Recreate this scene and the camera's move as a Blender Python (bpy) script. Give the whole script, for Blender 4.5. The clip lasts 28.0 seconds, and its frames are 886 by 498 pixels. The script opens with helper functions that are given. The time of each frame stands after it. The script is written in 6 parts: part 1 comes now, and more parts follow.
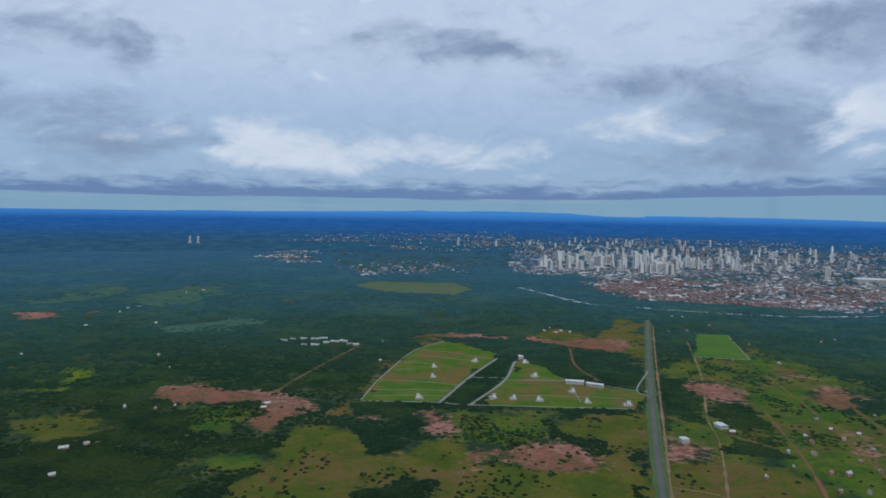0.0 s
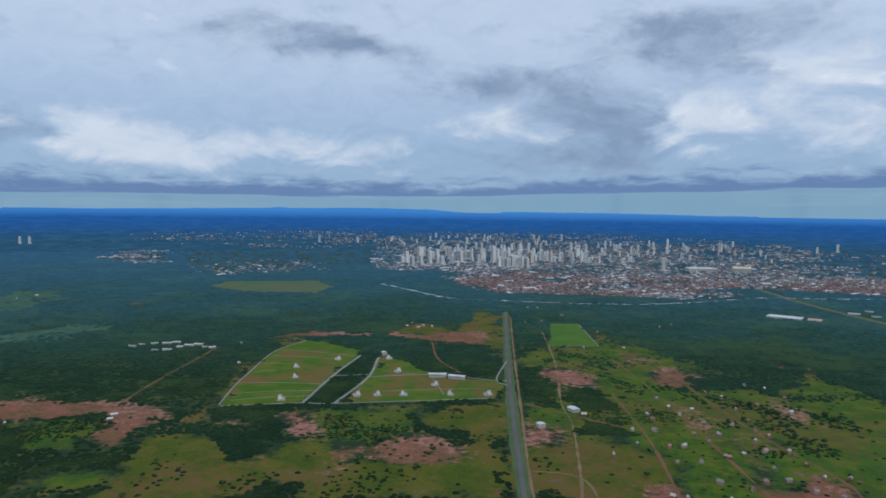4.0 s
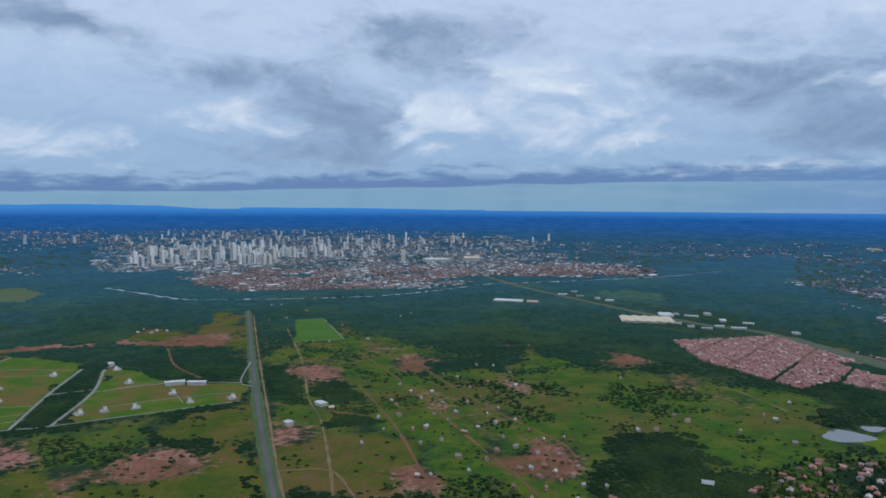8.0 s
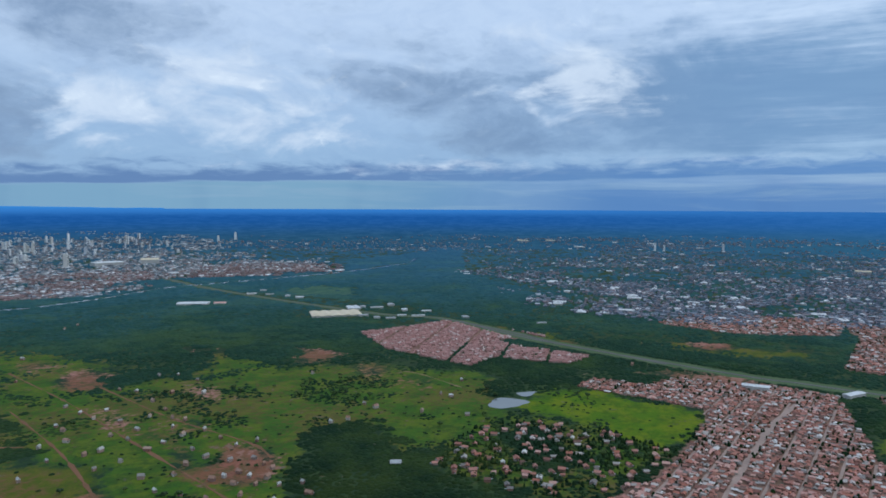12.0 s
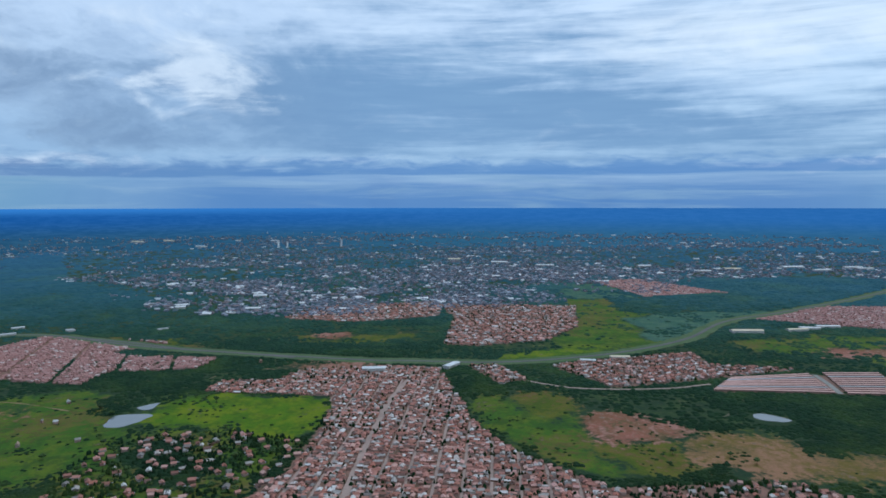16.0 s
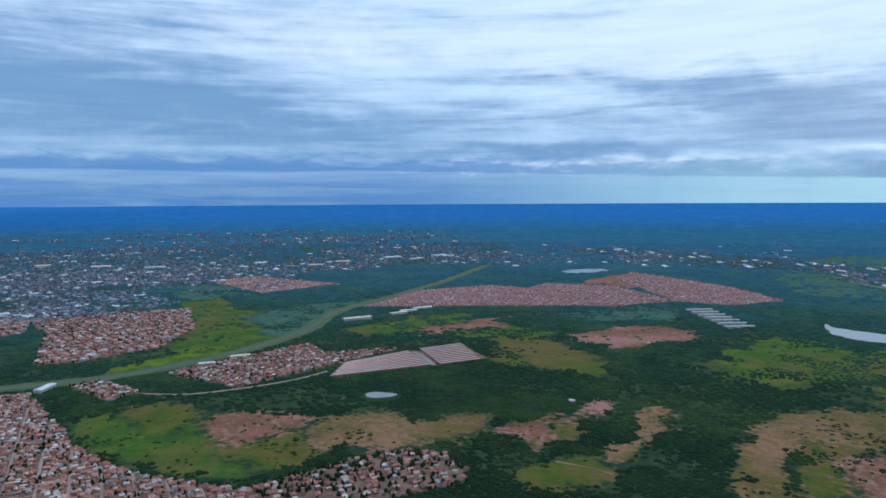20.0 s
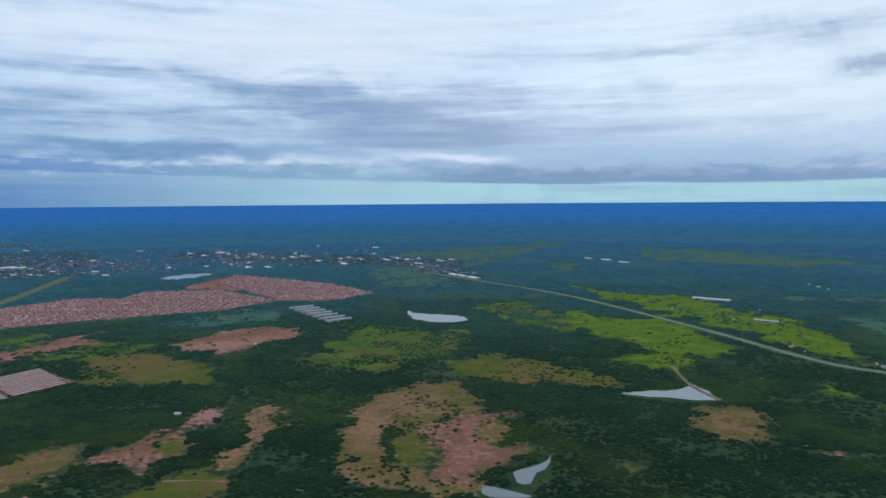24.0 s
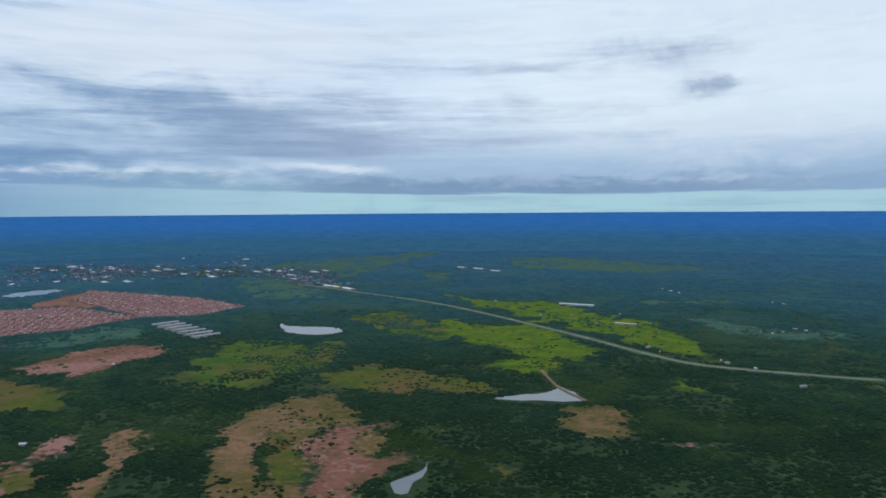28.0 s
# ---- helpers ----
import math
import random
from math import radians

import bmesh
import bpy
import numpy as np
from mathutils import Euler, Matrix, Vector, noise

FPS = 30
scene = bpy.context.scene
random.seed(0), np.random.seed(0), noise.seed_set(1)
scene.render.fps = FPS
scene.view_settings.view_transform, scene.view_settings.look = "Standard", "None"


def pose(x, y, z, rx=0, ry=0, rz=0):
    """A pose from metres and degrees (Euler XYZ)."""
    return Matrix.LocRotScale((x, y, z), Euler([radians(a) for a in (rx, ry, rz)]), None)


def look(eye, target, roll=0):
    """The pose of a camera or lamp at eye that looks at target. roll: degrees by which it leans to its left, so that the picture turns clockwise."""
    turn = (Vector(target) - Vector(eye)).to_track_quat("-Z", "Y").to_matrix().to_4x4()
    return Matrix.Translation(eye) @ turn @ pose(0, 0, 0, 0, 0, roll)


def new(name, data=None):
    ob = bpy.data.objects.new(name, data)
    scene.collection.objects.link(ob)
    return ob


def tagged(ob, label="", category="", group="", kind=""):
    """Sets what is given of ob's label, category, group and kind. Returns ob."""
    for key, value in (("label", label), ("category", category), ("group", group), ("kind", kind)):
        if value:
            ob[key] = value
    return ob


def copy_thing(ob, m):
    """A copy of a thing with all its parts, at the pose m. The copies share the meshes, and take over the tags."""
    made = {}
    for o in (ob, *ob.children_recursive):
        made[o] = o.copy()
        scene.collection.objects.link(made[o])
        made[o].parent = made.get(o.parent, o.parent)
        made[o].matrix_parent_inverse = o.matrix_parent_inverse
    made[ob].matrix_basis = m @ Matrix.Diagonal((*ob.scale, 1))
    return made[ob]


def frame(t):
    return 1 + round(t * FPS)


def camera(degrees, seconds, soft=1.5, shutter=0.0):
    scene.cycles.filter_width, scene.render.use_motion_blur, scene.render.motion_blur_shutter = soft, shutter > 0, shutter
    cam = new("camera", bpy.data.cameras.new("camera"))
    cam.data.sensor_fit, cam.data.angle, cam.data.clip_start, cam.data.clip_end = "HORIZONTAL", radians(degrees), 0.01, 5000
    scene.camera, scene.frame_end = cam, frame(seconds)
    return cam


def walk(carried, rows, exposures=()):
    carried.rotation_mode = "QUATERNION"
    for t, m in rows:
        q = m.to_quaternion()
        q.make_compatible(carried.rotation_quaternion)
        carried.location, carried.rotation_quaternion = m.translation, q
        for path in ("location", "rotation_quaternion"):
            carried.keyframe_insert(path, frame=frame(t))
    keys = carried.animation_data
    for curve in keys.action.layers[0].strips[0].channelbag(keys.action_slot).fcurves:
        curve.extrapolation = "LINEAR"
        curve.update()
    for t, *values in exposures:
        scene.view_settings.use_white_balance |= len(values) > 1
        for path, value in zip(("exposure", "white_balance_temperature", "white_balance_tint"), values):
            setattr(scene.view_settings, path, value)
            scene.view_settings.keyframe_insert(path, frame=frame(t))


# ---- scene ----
cam = camera(65.0, 28.0, soft=1.7)
PATH = [
    (0.0, pose(0, 0, 250, 86.82, -0.94, 0.03)),
    (0.5, pose(0, 0, 250, 86.81, -0.94, -0.71)),
    (1.0, pose(0, 0, 250, 86.81, -0.88, -0.80)),
    (1.5, pose(0, 0, 250, 86.79, -0.88, -1.74)),
    (2.0, pose(0, 0, 250, 86.79, -0.85, -3.82)),
    (2.5, pose(0, 0, 250, 86.78, -0.78, -5.08)),
    (4.5, pose(0, 0, 250, 86.65, -0.68, -13.97)),
    (5.0, pose(0, 0, 250, 86.61, -0.59, -16.51)),
    (5.5, pose(0, 0, 250, 86.59, -0.60, -18.85)),
    (6.0, pose(0, 0, 250, 86.58, -0.50, -21.24)),
    (6.5, pose(0, 0, 250, 86.54, -0.47, -23.79)),
    (7.0, pose(0, 0, 250, 86.53, -0.45, -26.61)),
    (7.5, pose(0, 0, 250, 86.50, -0.42, -29.47)),
    (8.0, pose(0, 0, 250, 86.48, -0.36, -32.32)),
    (8.5, pose(0, 0, 250, 86.47, -0.34, -35.13)),
    (9.0, pose(0, 0, 250, 86.46, -0.30, -37.95)),
    (9.5, pose(0, 0, 250, 86.45, -0.33, -40.45)),
    (10.0, pose(0, 0, 250, 86.45, -0.32, -42.79)),
    (10.5, pose(0, 0, 250, 86.44, -0.31, -45.67)),
    (11.0, pose(0, 0, 250, 86.43, -0.31, -49.91)),
    (11.5, pose(0, 0, 250, 86.43, -0.27, -53.93)),
    (12.0, pose(0, 0, 250, 86.41, -0.27, -57.61)),
    (12.5, pose(0, 0, 250, 86.40, -0.22, -61.42)),
    (14.5, pose(0, 0, 250, 86.31, -0.08, -76.68)),
    (15.0, pose(0, 0, 250, 86.30, -0.09, -80.35)),
    (15.5, pose(0, 0, 250, 86.28, 0.02, -84.09)),
    (16.0, pose(0, 0, 250, 86.28, 0.05, -87.94)),
    (16.5, pose(0, 0, 250, 86.26, 0.12, -91.85)),
    (17.0, pose(0, 0, 250, 86.25, 0.18, -95.66)),
    (17.5, pose(0, 0, 250, 86.20, 0.22, -99.55)),
    (18.0, pose(0, 0, 250, 86.16, 0.25, -103.47)),
    (18.5, pose(0, 0, 250, 86.12, 0.28, -107.26)),
    (19.0, pose(0, 0, 250, 86.09, 0.35, -111.15)),
    (19.5, pose(0, 0, 250, 86.02, 0.34, -115.05)),
    (20.0, pose(0, 0, 250, 85.97, 0.32, -118.91)),
    (20.5, pose(0, 0, 250, 85.92, 0.30, -122.80)),
    (21.0, pose(0, 0, 250, 85.91, 0.34, -126.75)),
    (21.5, pose(0, 0, 250, 85.88, 0.40, -130.74)),
    (23.5, pose(0, 0, 250, 85.89, 0.42, -146.88)),
    (24.0, pose(0, 0, 250, 85.94, 0.44, -150.89)),
    (24.5, pose(0, 0, 250, 85.97, 0.45, -154.95)),
    (25.0, pose(0, 0, 250, 86.02, 0.50, -159.00)),
    (25.5, pose(0, 0, 250, 86.10, 0.55, -161.49)),
    (26.0, pose(0, 0, 250, 86.24, 0.53, -161.36)),
    (26.5, pose(0, 0, 250, 86.37, 0.48, -161.23)),
    (27.0, pose(0, 0, 250, 86.49, 0.45, -161.08)),
    (27.5, pose(0, 0, 250, 86.59, 0.46, -161.17)),
    (28.0, pose(0, 0, 250, 86.71, 0.39, -161.21)),
]
EXPOSURES = [(0, 0.0, 6500, 10), (6, 0.03, 6400, 10), (11, 0.08, 6100, 8), (16, 0.17, 5950, 5), (21, 0.17, 5700, 5), (24, 0.06, 6150, 8), (28, 0.0, 6300, 9)]
walk(cam, PATH, EXPOSURES)

# ---- world: overcast sky with placed cloud masses ----
EYE = 250.0
world = bpy.data.worlds.new("world")
scene.world = world
world.use_nodes = True


class Nodes:
    """Small helper to write node trees as expressions."""

    def __init__(self, tree):
        self.tree = tree

    def add(self, kind, inputs=(), operation="", data_type="", blend_type="", interpolation_type="", attribute_name=""):
        n = self.tree.nodes.new(kind)
        if operation:
            n.operation = operation
        if data_type:
            n.data_type = data_type
        if blend_type:
            n.blend_type = blend_type
        if interpolation_type:
            n.interpolation_type = interpolation_type
        if attribute_name:
            n.attribute_name = attribute_name
        for i, v in (inputs.items() if isinstance(inputs, dict) else enumerate(inputs)):
            if v is None:
                continue
            if isinstance(v, bpy.types.NodeSocket):
                self.tree.links.new(v, n.inputs[i])
            else:
                n.inputs[i].default_value = v
        return n

    def math(self, op, *a):
        return self.add("ShaderNodeMath", a, operation=op).outputs[0]

    def vec(self, op, *a):
        return self.add("ShaderNodeVectorMath", a, operation=op).outputs[0]

    def dot(self, a, b):
        return self.add("ShaderNodeVectorMath", (a, b), operation="DOT_PRODUCT").outputs["Value"]

    def xyz(self, x, y, z):
        return self.add("ShaderNodeCombineXYZ", (x, y, z)).outputs[0]

    def split(self, v):
        return self.add("ShaderNodeSeparateXYZ", (v,)).outputs

    def noise(self, v, scale, detail=5.0, rough=0.55, dist=0.0):
        return self.add("ShaderNodeTexNoise", {"Vector": v, "Scale": scale, "Detail": detail, "Roughness": rough, "Distortion": dist}).outputs[0]

    def step(self, v, lo, hi, a=0.0, b=1.0):
        return self.add("ShaderNodeMapRange", (v, lo, hi, a, b), interpolation_type="SMOOTHSTEP").outputs[0]

    def mix(self, f, a, b, blend="MIX"):
        a, b = [(*c, 1) if isinstance(c, tuple) and len(c) == 3 else c for c in (a, b)]
        return self.add("ShaderNodeMix", {0: f, 6: a, 7: b}, data_type="RGBA", blend_type=blend).outputs[2]


wn = Nodes(world.node_tree)
SUN_AZ, SUN_EL = 125.0, 52.0
sky = wn.add("ShaderNodeTexSky")
sky.sky_type, sky.sun_disc, sky.sun_elevation, sky.sun_rotation = "NISHITA", False, radians(SUN_EL), radians(SUN_AZ)
gen = wn.add("ShaderNodeTexCoord").outputs["Generated"]
ray_dir = wn.vec("NORMALIZE", gen)
# azimuth clockwise from north, with its seam behind the seen half
C81, S81 = math.cos(radians(81)), math.sin(radians(81))
ahead = wn.dot(ray_dir, (S81, C81, 0))
aside = wn.dot(ray_dir, (C81, -S81, 0))
azimuth = wn.math("ADD", wn.math("MULTIPLY", wn.math("ARCTAN2", aside, ahead), 180 / math.pi), 81.0)
dx, dy, dz = wn.split(ray_dir)
elevation = wn.math("MULTIPLY", wn.math("ARCSINE", dz), 180 / math.pi)
# a cloud deck seen in perspective, and lumps seen face on
lift = wn.math("ADD", wn.math("MAXIMUM", dz, 0.0), 0.05)
deck = wn.xyz(wn.math("DIVIDE", dx, lift), wn.math("DIVIDE", dy, lift), 0.0)
face = wn.xyz(wn.math("MULTIPLY", azimuth, 0.1), wn.math("MULTIPLY", elevation, 0.2), 0.0)
n_deck = wn.noise(deck, 0.6, 8.0, 0.55)
n_face = wn.noise(face, 1.3, 9.0, 0.55, 0.6)
n_above = wn.noise(wn.vec("ADD", face, (0.03, 0.16, 0.0)), 1.3, 9.0, 0.55, 0.6)
n_fine = wn.noise(face, 4.2, 8.0, 0.55, 0.8)
n_streak = wn.noise(wn.xyz(wn.math("MULTIPLY", azimuth, 0.035), wn.math("MULTIPLY", elevation, 0.42), 0.0), 1.6, 9.0, 0.64, 0.3)
streaky = wn.math("MULTIPLY", wn.step(azimuth, 62.0, 92.0), wn.step(azimuth, 185.0, 160.0, 0.55, 1.0))
warp_a = wn.math("MULTIPLY_ADD", wn.math("SUBTRACT", wn.noise(face, 1.9, 7.0, 0.62), 0.5), 10.0, azimuth)
warp_e = wn.math("MULTIPLY_ADD", wn.math("SUBTRACT", n_face, 0.5), 3.4, elevation)
spot = wn.xyz(warp_a, warp_e, 0.0)
fields = {"dark": 0.0, "bright": 0.0}


def cloud(kind, az, el, wide, high, amount):
    q = wn.add("ShaderNodeVectorMath", (spot, (0.85 / wide, 0.85 / high, 0), (-0.85 * az / wide, -0.85 * el / high, 0)), operation="MULTIPLY_ADD").outputs[0]
    g = wn.math("POWER", 0.3679, wn.dot(q, q))
    fields[kind] = wn.math("MULTIPLY_ADD", g, amount, fields[kind])


cloud("dark", -28.2, 12.38, 5.4, 1.64, 1.0)
cloud("dark", -23.8, 11.34, 2.3, 1.49, 1.0)
cloud("dark", -0.9, 13.37, 7.9, 1.30, 1.3)
cloud("dark", 4.2, 12.56, 3.2, 0.74, 1.0)
cloud("dark", 14.4, 13.62, 1.7, 0.54, 0.6)
cloud("dark", 28.9, 13.14, 5.3, 1.82, 0.9)
cloud("dark", -27.9, 6.57, 6.2, 1.44, 1.0)
cloud("dark", -25.7, 4.07, 6.4, 1.47, 0.9)
cloud("dark", 17.5, 10.36, 5.5, 2.00, 0.9)
cloud("dark", 23.6, 7.21, 4.7, 2.55, 1.1)
cloud("dark", 19.7, 3.91, 9.1, 0.79, 0.8)
cloud("dark", 31.7, 10.62, 2.3, 1.58, 0.7)
cloud("dark", -31.3, 9.91, 2.0, 0.60, 0.6)
cloud("bright", -16.5, 5.59, 4.7, 1.43, 1.2)
cloud("bright", -12.1, 4.88, 5.3, 1.59, 1.0)
cloud("bright", -3.1, 5.36, 3.7, 1.30, 1.1)
cloud("bright", 3.0, 4.23, 5.1, 1.16, 0.9)
cloud("bright", -7.6, 3.66, 6.9, 0.92, 0.8)
cloud("bright", 12.4, 7.26, 5.3, 1.14, 0.8)
cloud("bright", 30.7, 6.70, 2.1, 1.80, 1.0)
cloud("bright", -25.3, 5.33, 1.5, 0.84, 0.6)
cloud("bright", 6.6, 5.04, 2.8, 1.16, 0.6)
cloud("dark", 36.6, 13.67, 10.2, 2.32, 0.9)
cloud("dark", 58.6, 9.74, 7.4, 2.92, 1.1)
cloud("dark", 61.6, 4.60, 4.9, 1.22, 0.9)
cloud("dark", 25.7, 5.22, 3.7, 1.85, 0.6)
cloud("dark", 12.3, 9.50, 4.9, 1.53, 0.6)
cloud("bright", 34.4, 8.02, 5.6, 2.33, 1.0)
cloud("bright", 43.1, 5.50, 9.0, 1.60, 0.9)
cloud("bright", 47.4, 7.39, 4.3, 1.35, 0.7)
cloud("bright", 17.2, 6.99, 5.2, 1.12, 0.7)
cloud("bright", 41.2, 10.59, 2.7, 0.92, 0.6)
cloud("bright", 68.7, 10.16, 4.6, 2.20, 1.2)
cloud("bright", 41.5, 10.02, 7.3, 1.84, 0.9)
cloud("bright", 58.0, 3.21, 5.5, 0.42, 1.2)
cloud("bright", 70.5, 3.74, 6.1, 0.61, 0.7)
cloud("bright", 63.1, 14.18, 2.6, 1.13, 0.8)
cloud("dark", 76.9, 8.03, 6.2, 2.90, 1.0)
cloud("dark", 62.4, 6.74, 5.3, 1.59, 0.7)
cloud("dark", 51.5, 11.49, 2.8, 2.79, 0.4)
cloud("dark", 82.0, 9.33, 11.4, 2.71, 0.9)
cloud("dark", 97.3, 5.29, 16.3, 1.63, 1.1)
cloud("dark", 112.1, 5.47, 12.8, 0.98, 1.0)
cloud("dark", 74.4, 5.21, 8.1, 0.78, 0.6)
cloud("dark", 91.8, 7.99, 13.9, 0.93, 0.7)
cloud("bright", 68.4, 10.16, 3.3, 2.27, 0.9)
cloud("bright", 109.0, 13.06, 11.4, 2.04, 0.8)
cloud("bright", 120.3, 2.75, 8.5, 0.30, 1.5)
cloud("bright", 70.4, 2.72, 9.9, 0.21, 0.9)
cloud("bright", 92.7, 1.64, 7.4, 0.47, 0.6)
cloud("bright", 81.9, 3.64, 5.3, 0.45, 0.5)
cloud("dark", 131.0, 3.96, 15.6, 0.55, 0.9)
cloud("dark", 95.7, 7.24, 10.2, 1.07, 0.7)
cloud("bright", 123.4, 11.62, 12.0, 1.86, 0.8)
cloud("bright", 142.5, 11.99, 10.1, 2.34, 1.3)
cloud("bright", 126.6, 2.72, 11.9, 0.37, 1.2)
cloud("bright", 148.2, 3.43, 5.3, 0.57, 0.7)
cloud("dark", 147.1, 6.47, 5.8, 1.23, 0.4)
cloud("dark", 152.9, 5.33, 17.5, 1.20, 0.9)
cloud("dark", 141.1, 7.98, 13.9, 1.77, 0.6)
cloud("dark", 131.9, 3.94, 11.0, 0.41, 0.8)
cloud("dark", 178.7, 11.71, 4.5, 0.96, 1.3)
cloud("dark", 181.9, 9.23, 2.4, 0.69, 1.5)
cloud("dark", 162.1, 1.70, 13.9, 0.47, 1.2)
cloud("dark", 181.7, 1.66, 5.9, 0.39, 1.0)
cloud("bright", 182.8, 5.48, 9.0, 2.55, 1.0)
cloud("bright", 134.9, 2.96, 9.3, 0.34, 1.0)
cloud("bright", 153.3, 3.28, 3.2, 0.28, 1.2)
cloud("bright", 182.8, 2.22, 4.7, 0.26, 0.7)
cloud("bright", 155.3, 14.08, 23.2, 1.86, 0.8)
cloud("dark", 95.0, 11.50, 14.0, 4.00, 0.7)
cloud("dark", 104.0, 6.50, 12.0, 1.60, 0.6)
cloud("dark", 143.0, 8.50, 11.0, 3.00, 0.5)
cloud("dark", 96.0, 10.50, 20.0, 5.50, 0.45)
cloud("dark", 80.0, 11.50, 11.0, 5.00, 0.3)
cloud("dark", 147.0, 7.80, 20.0, 2.60, 0.7)
# shades are for a background strength of 0.1
vor = wn.add("ShaderNodeTexVoronoi", {"Vector": wn.xyz(wn.math("MULTIPLY", warp_a, 0.1), wn.math("MULTIPLY", warp_e, 0.17), 0.0), "Scale": 3.0, "Detail": 3.0, "Roughness": 0.55})
vor.feature = "SMOOTH_F1"
puff = wn.math("MULTIPLY", wn.math("SUBTRACT", 0.42, vor.outputs["Distance"]), wn.step(streaky, 0.0, 1.0, 1.0, 0.15))
lump_n = wn.math("ADD", wn.math("MULTIPLY", n_deck, 0.4), wn.math("MULTIPLY", n_face, 0.6))
rough_n = wn.add("ShaderNodeMix", {0: streaky, 2: lump_n, 3: wn.math("MULTIPLY_ADD", n_streak, 0.75, wn.math("MULTIPLY", n_deck, 0.25))}).outputs[0]
lit = wn.math("MULTIPLY", wn.math("SUBTRACT", n_face, n_above), wn.step(streaky, 0.0, 1.0, 1.0, 0.25))
dark_f = wn.math("MULTIPLY_ADD", wn.math("SUBTRACT", rough_n, 0.5), 2.3, wn.math("MULTIPLY", fields["dark"], wn.step(streaky, 0.0, 1.0, 1.0, 0.62)))
n_thin = wn.noise(wn.xyz(wn.math("MULTIPLY", azimuth, 0.06), wn.math("MULTIPLY", elevation, 0.75), 3.0), 1.5, 8.0, 0.58, 0.5)
dark_f = wn.math("MULTIPLY_ADD", wn.math("MULTIPLY", wn.math("SUBTRACT", wn.math("MULTIPLY_ADD", n_streak, 0.5, wn.math("MULTIPLY", n_thin, 0.5)), 0.5), streaky), 3.0, dark_f)
dark_f = wn.math("MULTIPLY_ADD", wn.math("SUBTRACT", n_fine, 0.5), 0.5, dark_f)
dark_f = wn.math("MULTIPLY_ADD", lit, -2.6, wn.math("MULTIPLY_ADD", puff, 0.8, dark_f))
bright_f = wn.math("MULTIPLY_ADD", wn.math("SUBTRACT", n_face, 0.5), 1.2, wn.math("MULTIPLY", fields["bright"], 1.3))
bright_f = wn.math("MULTIPLY_ADD", wn.math("SUBTRACT", n_fine, 0.5), 0.6, bright_f)
bright_f = wn.math("MULTIPLY_ADD", lit, 4.2, wn.math("MULTIPLY_ADD", puff, 1.1, bright_f))
bright_f = wn.math("MULTIPLY_ADD", wn.math("MULTIPLY", wn.math("SUBTRACT", wn.math("MULTIPLY_ADD", n_streak, 0.5, wn.math("MULTIPLY", n_thin, 0.5)), 0.5), streaky), -2.2, bright_f)
veil = wn.mix(wn.step(elevation, 2.0, 15.0), (3.3, 4.9, 7.0), (6.1, 7.2, 8.8))
veil = wn.mix(wn.math("MULTIPLY", wn.step(azimuth, 105.0, 140.0), wn.step(elevation, 3.0, 9.0)), veil, (7.2, 8.4, 9.6))
veil = wn.mix(wn.math("MULTIPLY", wn.step(azimuth, 150.0, 178.0), wn.step(elevation, 2.0, 9.0)), veil, (8.3, 9.2, 9.9))
veil = wn.mix(0.12, veil, sky.outputs[0])
cool = wn.mix(wn.step(azimuth, 50.0, 85.0), (2.5, 3.45, 4.9), (2.0, 3.3, 5.2))
cool = wn.mix(wn.step(azimuth, 128.0, 158.0), cool, (3.2, 4.1, 5.7))
body = wn.mix(wn.step(dark_f, -0.2, 1.6), veil, cool)
body = wn.mix(wn.step(bright_f, 0.05, 2.0, 0.0, 0.85), body, (7.2, 7.9, 8.8))
n_wisp = wn.noise(wn.xyz(wn.math("MULTIPLY", azimuth, 0.09), wn.math("MULTIPLY", elevation, 0.9), 0.0), 1.3, 6.0, 0.5, 0.3)
n_curl = wn.noise(face, 2.6, 8.0, 0.6, 1.4)
detail = wn.add("ShaderNodeMix", {0: streaky, 2: n_curl, 3: n_wisp}).outputs[0]
body = wn.mix(wn.step(detail, 0.36, 0.68, 0.0, 0.2), body, wn.mix(1.0, body, (0.62, 0.70, 0.82), "MULTIPLY"))
billow = wn.step(wn.math("MULTIPLY_ADD", lit, 1.5, puff), -0.22, 0.26)
body = wn.mix(wn.math("MULTIPLY", wn.math("SUBTRACT", 1.0, billow), wn.step(streaky, 0.0, 1.0, 0.5, 0.1)), body, wn.mix(1.0, body, (0.78, 0.82, 0.89), "MULTIPLY"))
# far cloud base above the horizon, and the clear strip under it
band_n = wn.noise(wn.xyz(wn.math("MULTIPLY", azimuth, 0.05), wn.math("MULTIPLY", elevation, 0.9), 0.0), 2.2, 6.0, 0.6)
curl_n = wn.noise(wn.xyz(wn.math("MULTIPLY", azimuth, 0.22), wn.math("MULTIPLY", elevation, 0.8), 5.0), 1.5, 7.0, 0.6, 0.4)
base_e = wn.math("ADD", wn.step(azimuth, 0.0, 52.0, 0.85, 1.95), wn.math("ADD", wn.step(azimuth, 60.0, 85.0, 0.0, 0.4), wn.step(azimuth, 110.0, 165.0, 0.0, -1.15)))
band_e = wn.math("SUBTRACT", wn.math("MULTIPLY_ADD", wn.math("SUBTRACT", band_n, 0.5), 0.8, elevation), base_e)
top_e = wn.math("MULTIPLY_ADD", wn.math("SUBTRACT", curl_n, 0.5), 3.4, band_e)
band = wn.math("MULTIPLY", wn.step(band_e, -0.12, 0.12), wn.step(top_e, 1.7, 0.35))
